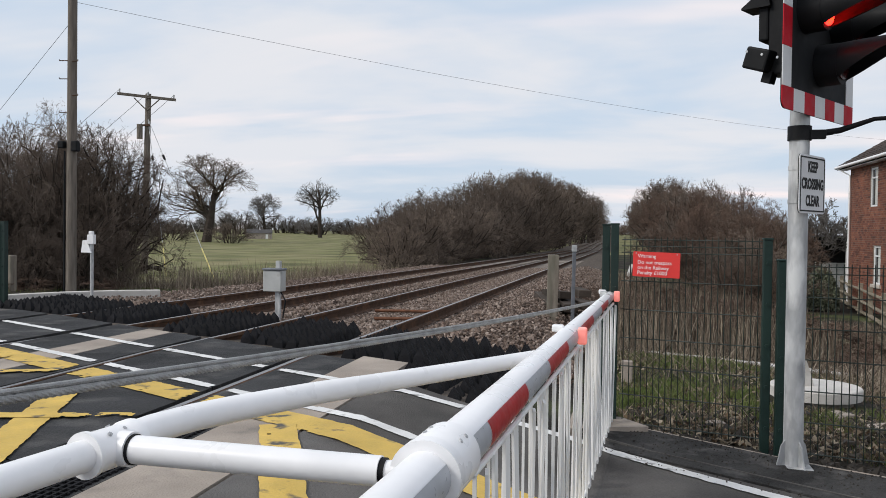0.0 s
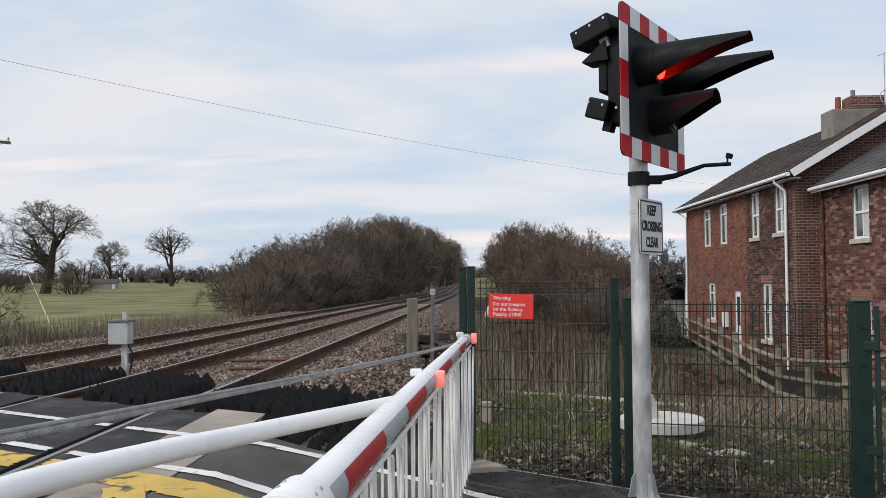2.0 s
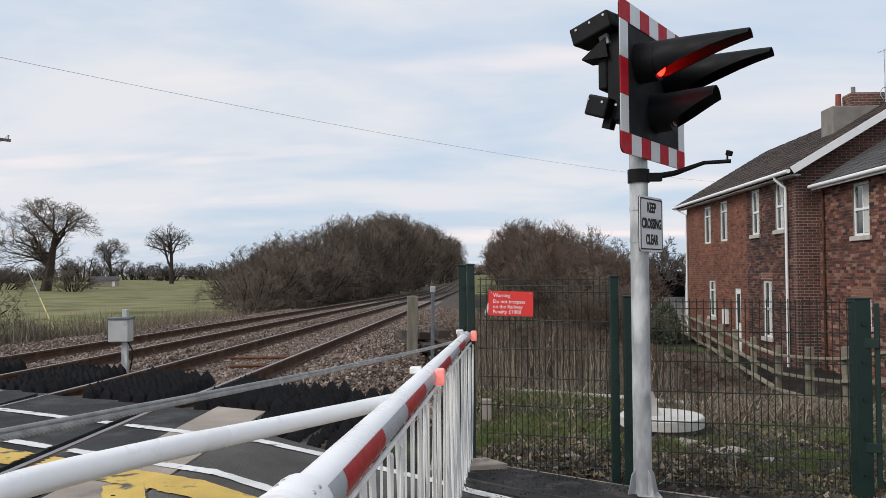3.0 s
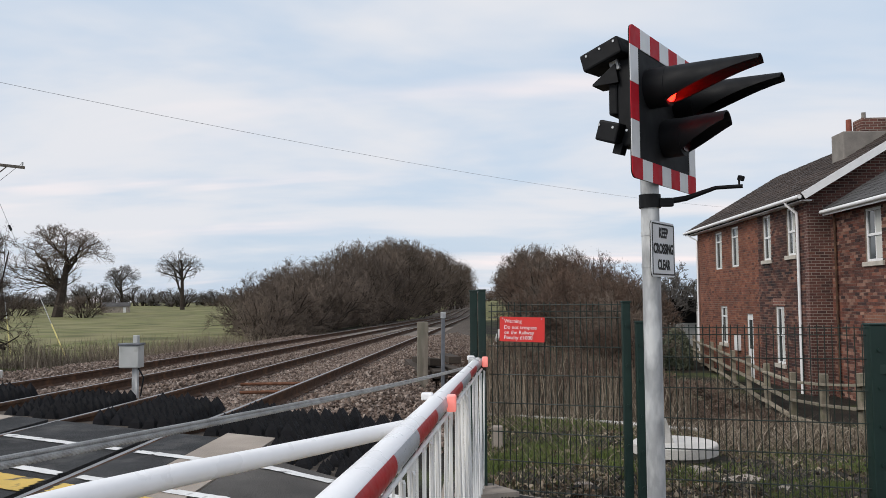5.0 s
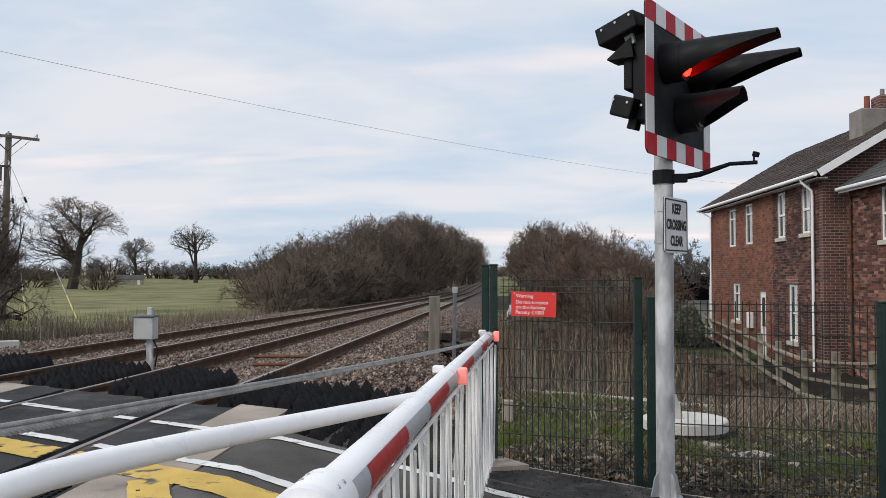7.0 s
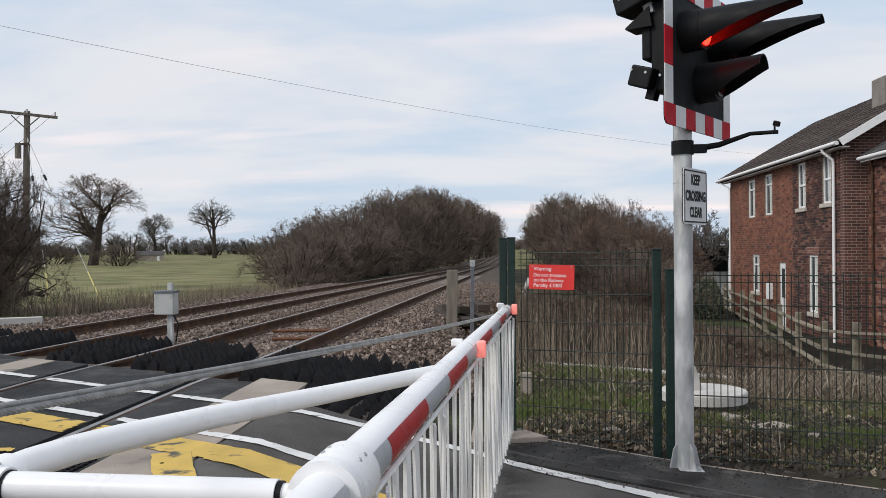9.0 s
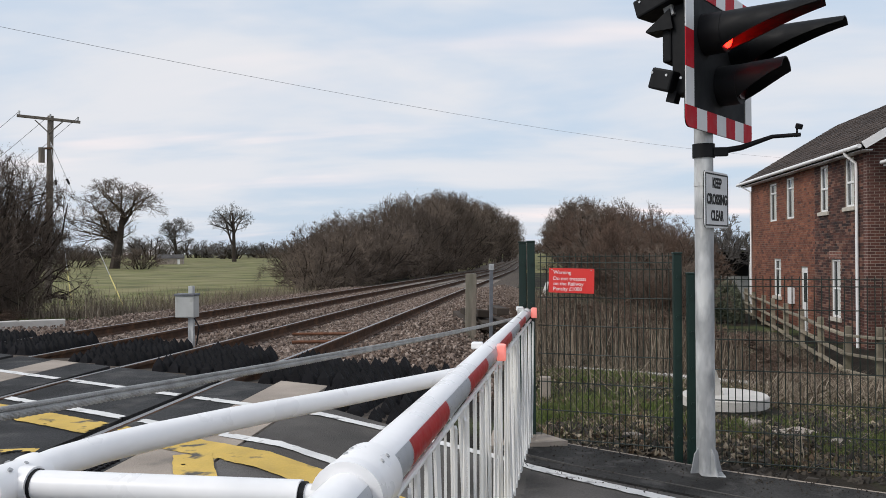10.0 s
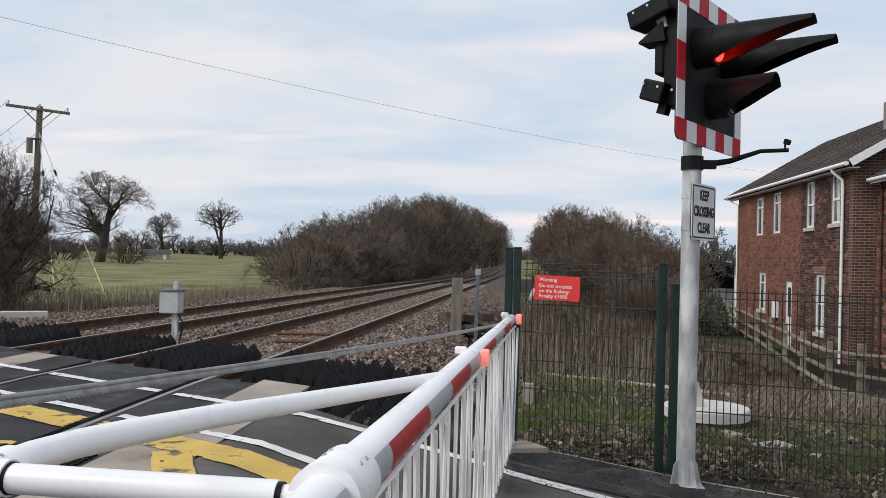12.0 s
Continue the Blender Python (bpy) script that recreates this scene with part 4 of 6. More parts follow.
gate = thing("steel_gate", "dark green steel gate of bars and mesh with hinges", "gate")
gd = Vector((0.93, -0.36, 0)).normalized()
gm = Matrix.Translation((G[0] + 0.025, G[1] - 0.01, 0)) @ Matrix.Rotation(math.atan2(gd.y, gd.x), 4, "Z")
for x0, x1, z0, z1 in ((0.055, 0.085, 0.05, 1.20), (0.95, 1.0, 0.05, 1.14), (0.11, 0.95, 1.09, 1.14), (0.11, 0.95, 0.80, 0.85), (0.11, 0.95, 0.42, 0.47), (0.11, 0.95, 0.05, 0.10)):
    part("gate_frame", boxed(x0, x1, -0.03, 0.03, z0, z1, 0.004, gm), M["green"], gate)
gate_wire = wire_mesh(1.0, 0.0034)
for i in range(18):
    piece("infill_wire", gate_wire, gate, gm @ Matrix.Translation((0.145 + 0.046 * i, 0, 0.10)))
for z in (0.3, 0.95):
    part("hinge", boxed(-0.01, 0.08, -0.045, -0.03, z - 0.03, z + 0.03, 0.003, gm), M["green"], gate)
fence_post(G[0] + 1.02, G[1] - 0.42, -0.02, 1.22, 0.08)
p0 = Vector((G[0] + 1.07, G[1] - 0.44, 0))
mesh_panel(p0.x, p0.y, p0.x + 2.3, p0.y - 0.95, 0.0, 1.2)
fence_post(p0.x + 2.35, p0.y - 0.97, -0.02, 1.22, 0.08)

# red notice wired to the mesh
notice = thing("notice", "red enamel notice lettered in white, wired to the mesh", "sign")
fd = Vector((B[0] - A[0], B[1] - A[1], 0)).normalized()
NF = Matrix.Translation((0.272, 5.985 - 0.072, 1.19)) @ Matrix.Rotation(math.atan2(fd.y, fd.x), 4, "Z") @ pose(0, -0.021, 0, 0, 1.2, 0)
bm = bmesh.new()
prism(bm, rounded(0.322, 0.172, 0.006), 0.003, NF)
part("plate", bm, M["red_sign"], notice)
for row, (text, size) in enumerate((("Warning", 0.036), ("Do not trespass", 0.036), ("on the Railway", 0.036), ("Penalty \u00a31000", 0.036))):
    ob = words("lettering", text, size, M["lettering"], notice, NF @ pose(0, -0.003, 0.0, 90, 0, 0), 1.0, 0.0)
    w = ob.dimensions.x if ob.dimensions.x else 0.2
    half = max(abs(v.co.x) for v in ob.data.vertices)
    ob.matrix_basis = NF @ pose(-0.128 + half, -0.003, (0.056, 0.013, -0.023, -0.059)[row], 90, 0, 0)
for x in (-0.14, 0.14):
    part("fixing", tubed([NF @ Vector((x, -0.004, 0.075)), NF @ Vector((x, 0.02, 0.075))], 0.005, 6), M["chrome"], notice)

# concrete threshold under the barrier tip
bm = bmesh.new()
prism(bm, ((-0.25, -0.30), (0.28, -0.10), (0.1, 0.15), (-0.25, 0.2)), 0.08, Matrix.Translation((-0.05, 5.92, road_z(0) + 0.0)) @ pose(0, 0, 0, -90, 0, 0))
tagged(part("concrete_slab", bm, M["concrete"]), "worn concrete slab under the barrier tip", "slab")

# ---- bare winter trees and thickets ----
class Twigs:
    """Gathers tapering stems, and makes one mesh of them."""

    def __init__(self):
        self.stems = []

    def stem(self, p, q, r0, r1, sides):
        self.stems.append((p, q, r0, r1, sides))

    def mesh(self, name, mat, scale=1.0):
        v, f = [], []
        for p, q, r0, r1, sides in self.stems:
            d = q - p
            if d.length < 1e-6:
                continue
            d.normalize()
            u = d.orthogonal().normalized()
            w = d.cross(u)
            i = len(v)
            ring = [u * math.cos(2 * math.pi * k / sides) + w * math.sin(2 * math.pi * k / sides) for k in range(sides)]
            v += [(p + c * r0) * scale for c in ring]
            if r1 <= 0:
                v.append(q * scale)
                f += [(i + k, i + (k + 1) % sides, i + sides) for k in range(sides)]
            else:
                v += [(q + c * r1) * scale for c in ring]
                f += [(i + k, i + (k + 1) % sides, i + sides + (k + 1) % sides, i + sides + k) for k in range(sides)]
        return mesh_of(name, v, f, mat)


def grow(rng, wood, twigs, p, d, length, r, level, spec):
    """One limb with its children; spec: children per level, length ratio, spread, lift, droop."""
    last = level == len(spec["kids"])
    n = 1 if last else (4 if level < 2 else 2)
    store = wood if level < 2 else twigs
    pts, q, way, rr = [p], p, d.copy(), r
    for i in range(n):
        way = (way + Vector(rng.normal(0, spec["bend"] * (spec.get("stiff", 1.0) if level == 0 else 1.0), 3)) + Vector((0, 0, spec["lift"]))).normalized()
        nq = q + way * (length / n)
        nr = 0 if last else r * (1 - 0.62 * (i + 1) / n)
        store.stem(q, nq, rr, nr, 7 if level == 0 else (5 if level == 1 else 3))
        q, rr = nq, nr
        pts.append(q)
    if last:
        return
    for c in range(spec["kids"][level]):
        t = rng.uniform(spec["bare"][min(level, len(spec["bare"]) - 1)], 1.0)
        k = min(int(t * n), n - 1)
        at = pts[k].lerp(pts[k + 1], t * n - k)
        side = Vector(rng.normal(0, 1, 3))
        side = (side - way * side.dot(way)).normalized()
        a = rng.uniform(*spec["angle"])
        nd = (way * math.cos(a) + side * math.sin(a)).normalized()
        grow(rng, wood, twigs, at, nd, length * rng.uniform(*spec["ratio"]) * (1.15 - 0.45 * t), max(r * (1 - 0.6 * t) * 0.62, spec["thin"]), level + 1, spec)


def tree_meshes(seed, height, spec, r, bark, twig, stems=1, splay=0.0, base=0.0):
    """The stems, each with its limbs, and the crown of fine twigs."""
    rng = np.random.default_rng(seed)
    woods, twigs = [], Twigs()
    for i in range(stems):
        wood = Twigs()
        a = 2 * math.pi * (i + rng.random() * 0.7) / stems
        lean = splay * rng.uniform(0.05, 1.0) if stems > 1 else 0.05
        d = Vector((math.cos(a) * lean, math.sin(a) * lean, 1)).normalized()
        p = Vector((math.cos(a) * base * rng.random(), math.sin(a) * base * rng.random(), -0.15))
        grow(rng, wood, twigs, p, d, height * rng.uniform(0.42, 0.62), r, 0, spec)
        woods.append(wood)
    # shoots that stray far past a rounded outline are cut back
    tips = np.array([tuple(st[1]) for st in twigs.stems])
    wide, high, top = np.percentile(np.hypot(tips[:, 0], tips[:, 1]), 93), np.percentile(tips[:, 2], 97), tips[:, 2].max()
    mid = high * 0.38
    for store, far in ((twigs, 1.06), *[(w, 0.94) for w in woods if stems > 1]):
        if len(store.stems) < 8:
            continue
        ends = np.array([tuple(st[1]) for st in store.stems])
        rho = np.sqrt((ends[:, 0] ** 2 + ends[:, 1] ** 2) / wide ** 2 + (np.maximum(0, ends[:, 2] - mid) / (high - mid)) ** 2)
        keep = rho < far + np.abs(rng.normal(0, 0.05, len(ends)))
        store.stems = [st for st, k in zip(store.stems, keep) if k]
    scale = height / (0.5 * top + 0.5 * max(st[1].z for st in twigs.stems))
    return [w.mesh("stem" if stems > 1 else "trunk", bark, scale) for w in woods], twigs.mesh("crown", twig, scale)


OAK = dict(kids=(11, 6, 5, 5, 4), ratio=(0.52, 0.74), angle=(0.4, 1.1), lift=0.03, bend=0.16, bare=(0.28, 0.2, 0.15), thin=0.011, stiff=0.3)
AIRY = dict(kids=(9, 5, 4, 4, 4), ratio=(0.46, 0.7), angle=(0.4, 0.95), lift=0.04, bend=0.17, bare=(0.3, 0.2, 0.15), thin=0.011, stiff=0.35)
BUSH = dict(kids=(5, 4, 4, 4, 3), ratio=(0.46, 0.68), angle=(0.3, 0.95), lift=0.03, bend=0.16, bare=(0.05, 0.08, 0.1), thin=0.0052)
THORN = dict(kids=(6, 5, 4, 4, 4), ratio=(0.44, 0.66), angle=(0.4, 1.15), lift=-0.01, bend=0.2, bare=(0.2, 0.1, 0.1), thin=0.004)
WOODY = dict(kids=(6, 5, 4, 4, 3), ratio=(0.45, 0.66), angle=(0.3, 0.9), lift=0.04, bend=0.14, bare=(0.06, 0.08, 0.1), thin=0.009)


def plant(name, label, category, meshes, x, y, sx, sz, turn, group="", z=None):
    ob = thing(name, label, category, Matrix.LocRotScale((x, y, ground_z(x, y) if z is None else z), Euler((0, 0, radians(turn))), (sx, sx, sz)), group)
    for me in meshes[0]:
        piece(me.name.split(".")[0], me, ob)
    piece("crown", meshes[1], ob)
    return ob


bushes = [tree_meshes(s, 4.0, BUSH, 0.045, M["bark"], M["twig"], 15, 0.95, 0.9) for s in (11, 12, 13)]
ruddy = [tree_meshes(s, 4.0, BUSH, 0.04, M["bark"], M["red_twig"], 14, 1.0, 0.9) for s in (21, 22)]
tall = [tree_meshes(s, 9.0, WOODY, 0.09, M["bark"], M["twig"], 12, 0.55, 1.5) for s in (31, 32)]
thorn = [tree_meshes(s, 4.5, THORN, 0.05, M["bark"], M["twig"], 15, 0.95, 0.6) for s in (41, 42)]
oak = tree_meshes(51, 13.4, OAK, 0.36, M["bark"], M["twig"], 1)
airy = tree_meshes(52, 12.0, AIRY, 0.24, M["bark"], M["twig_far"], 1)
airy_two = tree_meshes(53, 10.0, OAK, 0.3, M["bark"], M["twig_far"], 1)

# thorn bushes round the telegraph pole
for i, (x, y, h) in enumerate(((-14.0, 18.8, 5.2), (-13.3, 19.6, 5.0), (-15.9, 18.2, 4.9), (-14.7, 20.6, 5.2), (-13.0, 18.8, 2.8), (-14.6, 17.6, 2.9), (-17.6, 19.0, 4.8), (-15.6, 19.8, 5.0), (-13.6, 18.0, 2.2), (-16.4, 17.2, 2.6), (-14.0, 19.4, 3.6), (-13.4, 20.8, 4.8), (-13.2, 20.2, 3.4))):
    plant("thorn_bush", "dense bare hawthorn bush beside the telegraph pole", "bush", thorn[i % 2], x - 0.30, y - 0.2, h / 4.5 * 0.56, h / 4.5, 57 * i, "hawthorn bushes")

# thicket along the far side of the railway
rng = np.random.default_rng(3)
row = ((-12.3, 45.5, 3.2), (-13.0, 48.5, 3.7), (-12.2, 51, 4.3), (-13.8, 53, 4.5), (-12.4, 55.5, 4.8), (-14.2, 58, 5.0), (-12.8, 60.5, 5.4), (-14.8, 64, 5.7), (-12.6, 66, 6.0), (-14.5, 70, 6.4), (-12.4, 75, 6.6))
for i, (x, y, h) in enumerate(row):
    plant("thicket_bush", "bare grey-brown bush in the railway thicket", "bush", bushes[i % 3], x, y, h / 4.0 * 0.95, h / 4.0 * 1.07, 71 * i, "railway thicket")
row = ((-14.5, 82, 7.2), (-12.2, 88, 7.8), (-13.6, 95, 9.4), (-11.8, 102, 9.8), (-13.5, 110, 10.8), (-11.6, 120, 11.4), (-12.8, 130, 12.2), (-11.2, 142, 12.4), (-10.8, 158, 12.0), (-10.6, 178, 12.6), (-9.8, 200, 13.2), (-9.6, 226, 13.6), (-9.4, 255, 13.8), (-9, 300, 13.0), (-9, 360, 12.0))
for i, (x, y, h) in enumerate(row):
    plant("thicket_tree", "tall bare brown tree crowding the railway", "tree", tall[i % 2], x, y, h / 9.0, h / 9.0 * 1.06, 83 * i, "railway thicket")
for i, (x, y) in enumerate(((-11.2, 80), (-11, 92), (-10.6, 106), (-10.2, 124), (-10, 146), (-12, 69), (-12.4, 62))):
    plant("thicket_bush", "low bare bush at the foot of the railway thicket", "bush", bushes[i % 3], x, y, 1.15, 0.95, 37 * i, "railway thicket")

# undergrowth along the foot of the thicket
for i in range(24):
    y = 44 + i * 4.4
    x = -11.6 + 0.9 * math.sin(i * 2.3) + (0.6 if y > 90 else 0)
    plant("undergrowth_bush", "low scrubby bush at the foot of the thicket", "bush", bushes[i % 3], x, y, 0.62, rng.uniform(0.32, 0.52), 67 * i, "undergrowth")
for i in range(12):
    y = 27 + i * 4.6
    plant("undergrowth_bush", "low scrubby bush behind the compound", "bush", ruddy[i % 2], 3.6 + 0.7 * math.sin(i * 1.9) + 0.01 * y, y, 0.55, rng.uniform(0.35, 0.5), 67 * i, "undergrowth")
for x, y, w in ((2, 470, 3.2), (-4, 520, 3.4), (8, 500, 3.0)):
    plant("hedgerow_bush", "far bare hedgerow bush at the end of the railway", "bush", bushes[0], x, y, w, w * 0.62, 20, "far hedgerow")

# thicket on the near side, behind the compound
row = ((4.4, 30, 3.2), (5.4, 34.5, 3.9), (4.2, 36, 4.0), (6.5, 40, 4.4), (5.0, 41, 4.7), (6.0, 46, 5.2), (5.0, 48, 5.4), (6.6, 54, 6.3), (4.9, 57, 6.6), (6.5, 63, 7.0), (4.8, 67, 7.0))
for i, (x, y, h) in enumerate(row):
    plant("bramble_bush", "tangled ruddy-brown bush behind the compound", "bush", ruddy[i % 2] if i % 3 else bushes[i % 3], x, y, h / 4.0 * 0.85, h / 4.0, 47 * i, "compound thicket")
row = ((6.6, 74, 7.6), (5.0, 84, 8.4), (6.2, 96, 9.4), (5.2, 112, 9.6), (6.0, 132, 10.0), (5.4, 160, 10.0), (6.0, 200, 10.0), (6.0, 260, 10.0))
for i, (x, y, h) in enumerate(row):
    plant("thicket_tree", "tall bare brown tree crowding the railway", "tree", tall[i % 2], x, y, h / 9.0 * 0.85, h / 9.0, 61 * i, "compound thicket")

# trees standing in the pasture
plant("oak_tree", "broad bare oak standing in the pasture", "tree", oak, -68.7, 131, 1.85, 1.16, 130)
plant("field_tree", "slender bare tree at the edge of the pasture", "tree", airy, -67.3, 183, 1.2, 1.22, 10)
plant("field_tree", "bare grey tree behind the oak", "tree", airy_two, -76, 172, 1.15, 1.05, 120)
plant("field_tree", "bare grey tree beside the oak", "tree", airy_two, -92, 150, 1.2, 0.95, 220)
plant("field_tree", "bare grey tree beside the oak", "tree", airy_two, -98, 140, 1.2, 1.0, 300)
plant("field_tree", "bare grey tree behind the oak", "tree", airy, -86, 165, 1.0, 0.85, 90)
plant("field_bush", "dark round bush in the pasture", "bush", bushes[1], -62, 126, 1.3, 0.95, 30)
plant("field_bush", "dark round bush in the pasture", "bush", bushes[0], -80, 138, 1.5, 1.0, 80)
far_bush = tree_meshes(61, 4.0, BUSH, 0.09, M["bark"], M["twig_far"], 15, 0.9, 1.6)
for i in range(26):
    a = radians(12 + i * 1.35 + rng.uniform(-0.4, 0.4))
    d = rng.uniform(225, 275)
    plant("hedgerow_bush", "far bare hedgerow bush along the pasture", "bush", far_bush, -d * math.sin(a), d * math.cos(a), 2.1, rng.uniform(1.0, 1.9), 50 * i, "far hedgerow")
for i in range(9):
    a = radians(2 + i * 1.8)
    plant("hedgerow_bush", "far bare hedgerow bush beyond the houses", "bush", far_bush, 330 * math.sin(a), 330 * math.cos(a), 2.6, rng.uniform(1.6, 2.6), 50 * i, "far hedgerow")
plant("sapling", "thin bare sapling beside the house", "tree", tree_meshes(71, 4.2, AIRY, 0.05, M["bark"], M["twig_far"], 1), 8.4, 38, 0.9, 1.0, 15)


def blades(name, label, category, spots, height, width, lean, mat, seed=5):
    """Many single stalks, each a slim bent blade, in one mesh."""
    rng = np.random.default_rng(seed)
    s = np.asarray(spots, float)
    n = len(s)
    h = rng.uniform(height[0], height[1], n) * (0.6 + 0.4 * rng.random(n))
    a, b = rng.uniform(0, 2 * np.pi, n), rng.uniform(0, 2 * np.pi, n)
    w = rng.uniform(width[0], width[1], n) / 2
    side = np.stack([np.cos(a) * w, np.sin(a) * w, np.zeros(n)], 1)
    l = np.abs(rng.normal(0, lean, n)) if lean < 0.9 else rng.uniform(0.72, 1.0, n)
    tip = np.stack([np.cos(b) * l * h, np.sin(b) * l * h, h * np.sqrt(np.maximum(0.05, 1 - l ** 2))], 1)
    mid = tip * 0.55 + np.stack([np.zeros(n), np.zeros(n), 0.08 * h], 1)
    v = np.stack([s - side, s + side, s + mid + side * 0.7, s + mid - side * 0.7, s + tip], 1).reshape(-1, 3)
    k = (np.arange(n) * 5)[:, None]
    me = bpy.data.meshes.new(name)
    me.from_pydata(v.tolist(), [], (k + np.array([[0, 1, 2, 3]])).tolist() + (k + np.array([[3, 2, 4]])).tolist())
    me.materials.append(mat)
    return tagged(new(name, me), label, category, kind="stuff")


def field_of(n, sample, seed):
    rng = np.random.default_rng(seed)
    out = []
    while len(out) < n:
        x, y = sample(rng)
        if math.hypot(x - 1.8, y - 7.9) < 0.5:
            continue
        if noise.noise(Vector((x * 0.6, y * 0.6, seed))) > rng.uniform(-0.6, 0.5):
            out.append((x, y, ground_z(x, y) - 0.01))
    return out


def behind_fence(y):
    return lerp(y, ((5.0, 3.0), (5.45, 1.9), (5.8, 0.95), (6.2, 0.0), (9, -0.2), (60, -0.2)))


def compound(y0, y1, wide, power=1.0):
    def sample(rng):
        while True:
            y = y0 + (y1 - y0) * rng.random() ** power
            x = rng.uniform(-0.3, wide)
            if x > behind_fence(y) + 0.05 and s_of(x, y) > 5.42:
                return x, y
    return sample


def garden_side(rng):
    """The strip between the manhole cover and the garden fence."""
    while True:
        y = rng.uniform(8.2, 25)
        x = rng.uniform(2.2, 7.0)
        if x < 5.25 + 0.135 * (y - 12.4) and x > 1.4 + 0.09 * y:
            return x, y


blades("dead_stalks", "tall dead pale stalks standing in the compound", "dead weeds", field_of(9500, compound(13.0, 24, 3.2), 1), (0.4, 1.1), (0.009, 0.018), 0.26, M["stalks"], 1)
blades("dead_stalks", "bleached pale stalks standing among the weeds", "dead weeds", field_of(3800, compound(12.0, 20, 3.0), 23), (0.3, 1.0), (0.008, 0.015), 0.32, M["pale_stalks"], 23)
blades("dead_stalks", "brown weed stems standing along the garden fence", "dead weeds", field_of(4000, garden_side, 21), (0.12, 0.42), (0.007, 0.016), 0.55, M["stalks"], 21)
blades("dead_stalks", "bent dead stems sprawling before the garden fence", "dead weeds", field_of(7500, garden_side, 22), (0.22, 0.6), (0.008, 0.016), 0.92, M["pale_stalks"], 22)
blades("dead_stalks", "matted dead weeds lying in the compound", "dead weeds", field_of(6500, compound(8.5, 19, 5.2, 1.0), 2), (0.12, 0.55), (0.006, 0.014), 0.92, M["stalks"], 2)
blades("grass", "tufts of winter grass in the compound", "grass", field_of(42000, compound(5.4, 14, 5.0, 1.4), 3), (0.02, 0.09), (0.004, 0.010), 0.5, M["grass"], 3)
blades("dead_stalks", "dry weeds along the edge of the pasture", "dead weeds", field_of(6000, lambda r: (r.uniform(-13.0, -10.0), 20 + 34 * r.random() ** 1.2), 4), (0.08, 0.4), (0.008, 0.018), 0.75, M["stalks"], 4)
blades("grass", "rough grass along the pasture and pole", "grass", field_of(20000, lambda r: (r.uniform(-22, -10.2), 13.5 + 30 * r.random() ** 1.4), 5), (0.04, 0.14), (0.008, 0.02), 0.5, M["grass"], 5)
blades("dead_stalks", "dry weeds on the near edge of the ballast", "dead weeds", field_of(2500, lambda r: (r.uniform(-0.5, 0.6), r.uniform(11, 40)), 6), (0.1, 0.45), (0.008, 0.02), 0.4, M["stalks"], 6)
blades("dead_stalks", "dry reeds beside the pasture", "dead weeds", field_of(4500, lambda r: (r.uniform(-13.5, -10.4), r.uniform(19, 40)), 11), (0.3, 1.1), (0.008, 0.018), 0.5, M["pale_stalks"], 11)
blades("dead_stalks", "matted dead stems near the gate", "dead weeds", field_of(2600, compound(5.2, 8.5, 4.2), 12), (0.08, 0.28), (0.005, 0.010), 0.95, M["stalks"], 12)


def patches(x0, x1, y0, y1, count, seed):
    """Samples points in soft round clumps scattered over a rectangle."""
    rr = random.Random(seed)
    middles = [(rr.uniform(x0, x1), rr.uniform(y0, y1), rr.uniform(0.06, 0.26)) for _ in range(count)]

    def sample(r):
        while True:
            x, y, s = middles[int(r.random() * len(middles))]
            x, y = x + r.normal(0, s), y + r.normal(0, s)
            if x0 < x < x1 and y0 < y < y1:
                return x, y
    return sample


blades("grass", "green grass patches behind the mesh fence", "grass", field_of(24000, patches(0.0, 1.7, 6.5, 12.5, 34, 31), 13), (0.03, 0.11), (0.005, 0.011), 0.5, M["green_grass"], 13)
blades("grass", "green grass patches beside the manhole cover", "grass", field_of(12000, patches(2.0, 3.7, 5.9, 8.6, 22, 32), 14), (0.03, 0.09), (0.005, 0.011), 0.5, M["green_grass"], 14)
spots = [(x, y, z + 0.02) for x, y, z in field_of(13000, compound(5.2, 13, 5.0, 1.5), 8)]
scatter("litter", "fallen leaves, bark and small debris in the compound", "debris", spots, ((1, 0, 0), (0, 0.6, 0), (-1, 0, 0), (0, -0.6, 0.1)), ((0, 1, 2, 3),), M["litter"], (0.012, 0.045))
spots = [(x, y, z + 0.01) for x, y, z in field_of(5200, patches(0.1, 4.2, 5.3, 8.2, 40, 33), 15)]
scatter("earth_clods", "dark earth clods and rotten debris in the compound", "earth", spots, OCTA_V, OCTA_F, M["clods"], (0.015, 0.05), seed=9)

# low bramble tangles among the weeds
rng = np.random.default_rng(17)
tangle = [tree_meshes(s, 1.0, THORN, 0.010, M["bark"], M["red_twig"], 9, 1.3, 0.5) for s in (81, 82)]
for i in range(14):
    x, y = rng.uniform(0.4, 2.2), rng.uniform(14.5, 23)
    plant("bramble_tangle", "low tangle of bare bramble stems in the compound", "brambles", tangle[i % 2], x, y, rng.uniform(1.0, 1.7), rng.uniform(0.55, 1.0), 40 * i, "brambles")
for i in range(5):
    y = rng.uniform(12, 22)
    x = rng.uniform(1.6 + 0.09 * y, 4.8 + 0.135 * (y - 12.4))
    plant("bramble_tangle", "low tangle of bare bramble stems before the garden fence", "brambles", tangle[i % 2], x, y, rng.uniform(0.6, 1.0), rng.uniform(0.25, 0.45), 47 * i, "brambles")
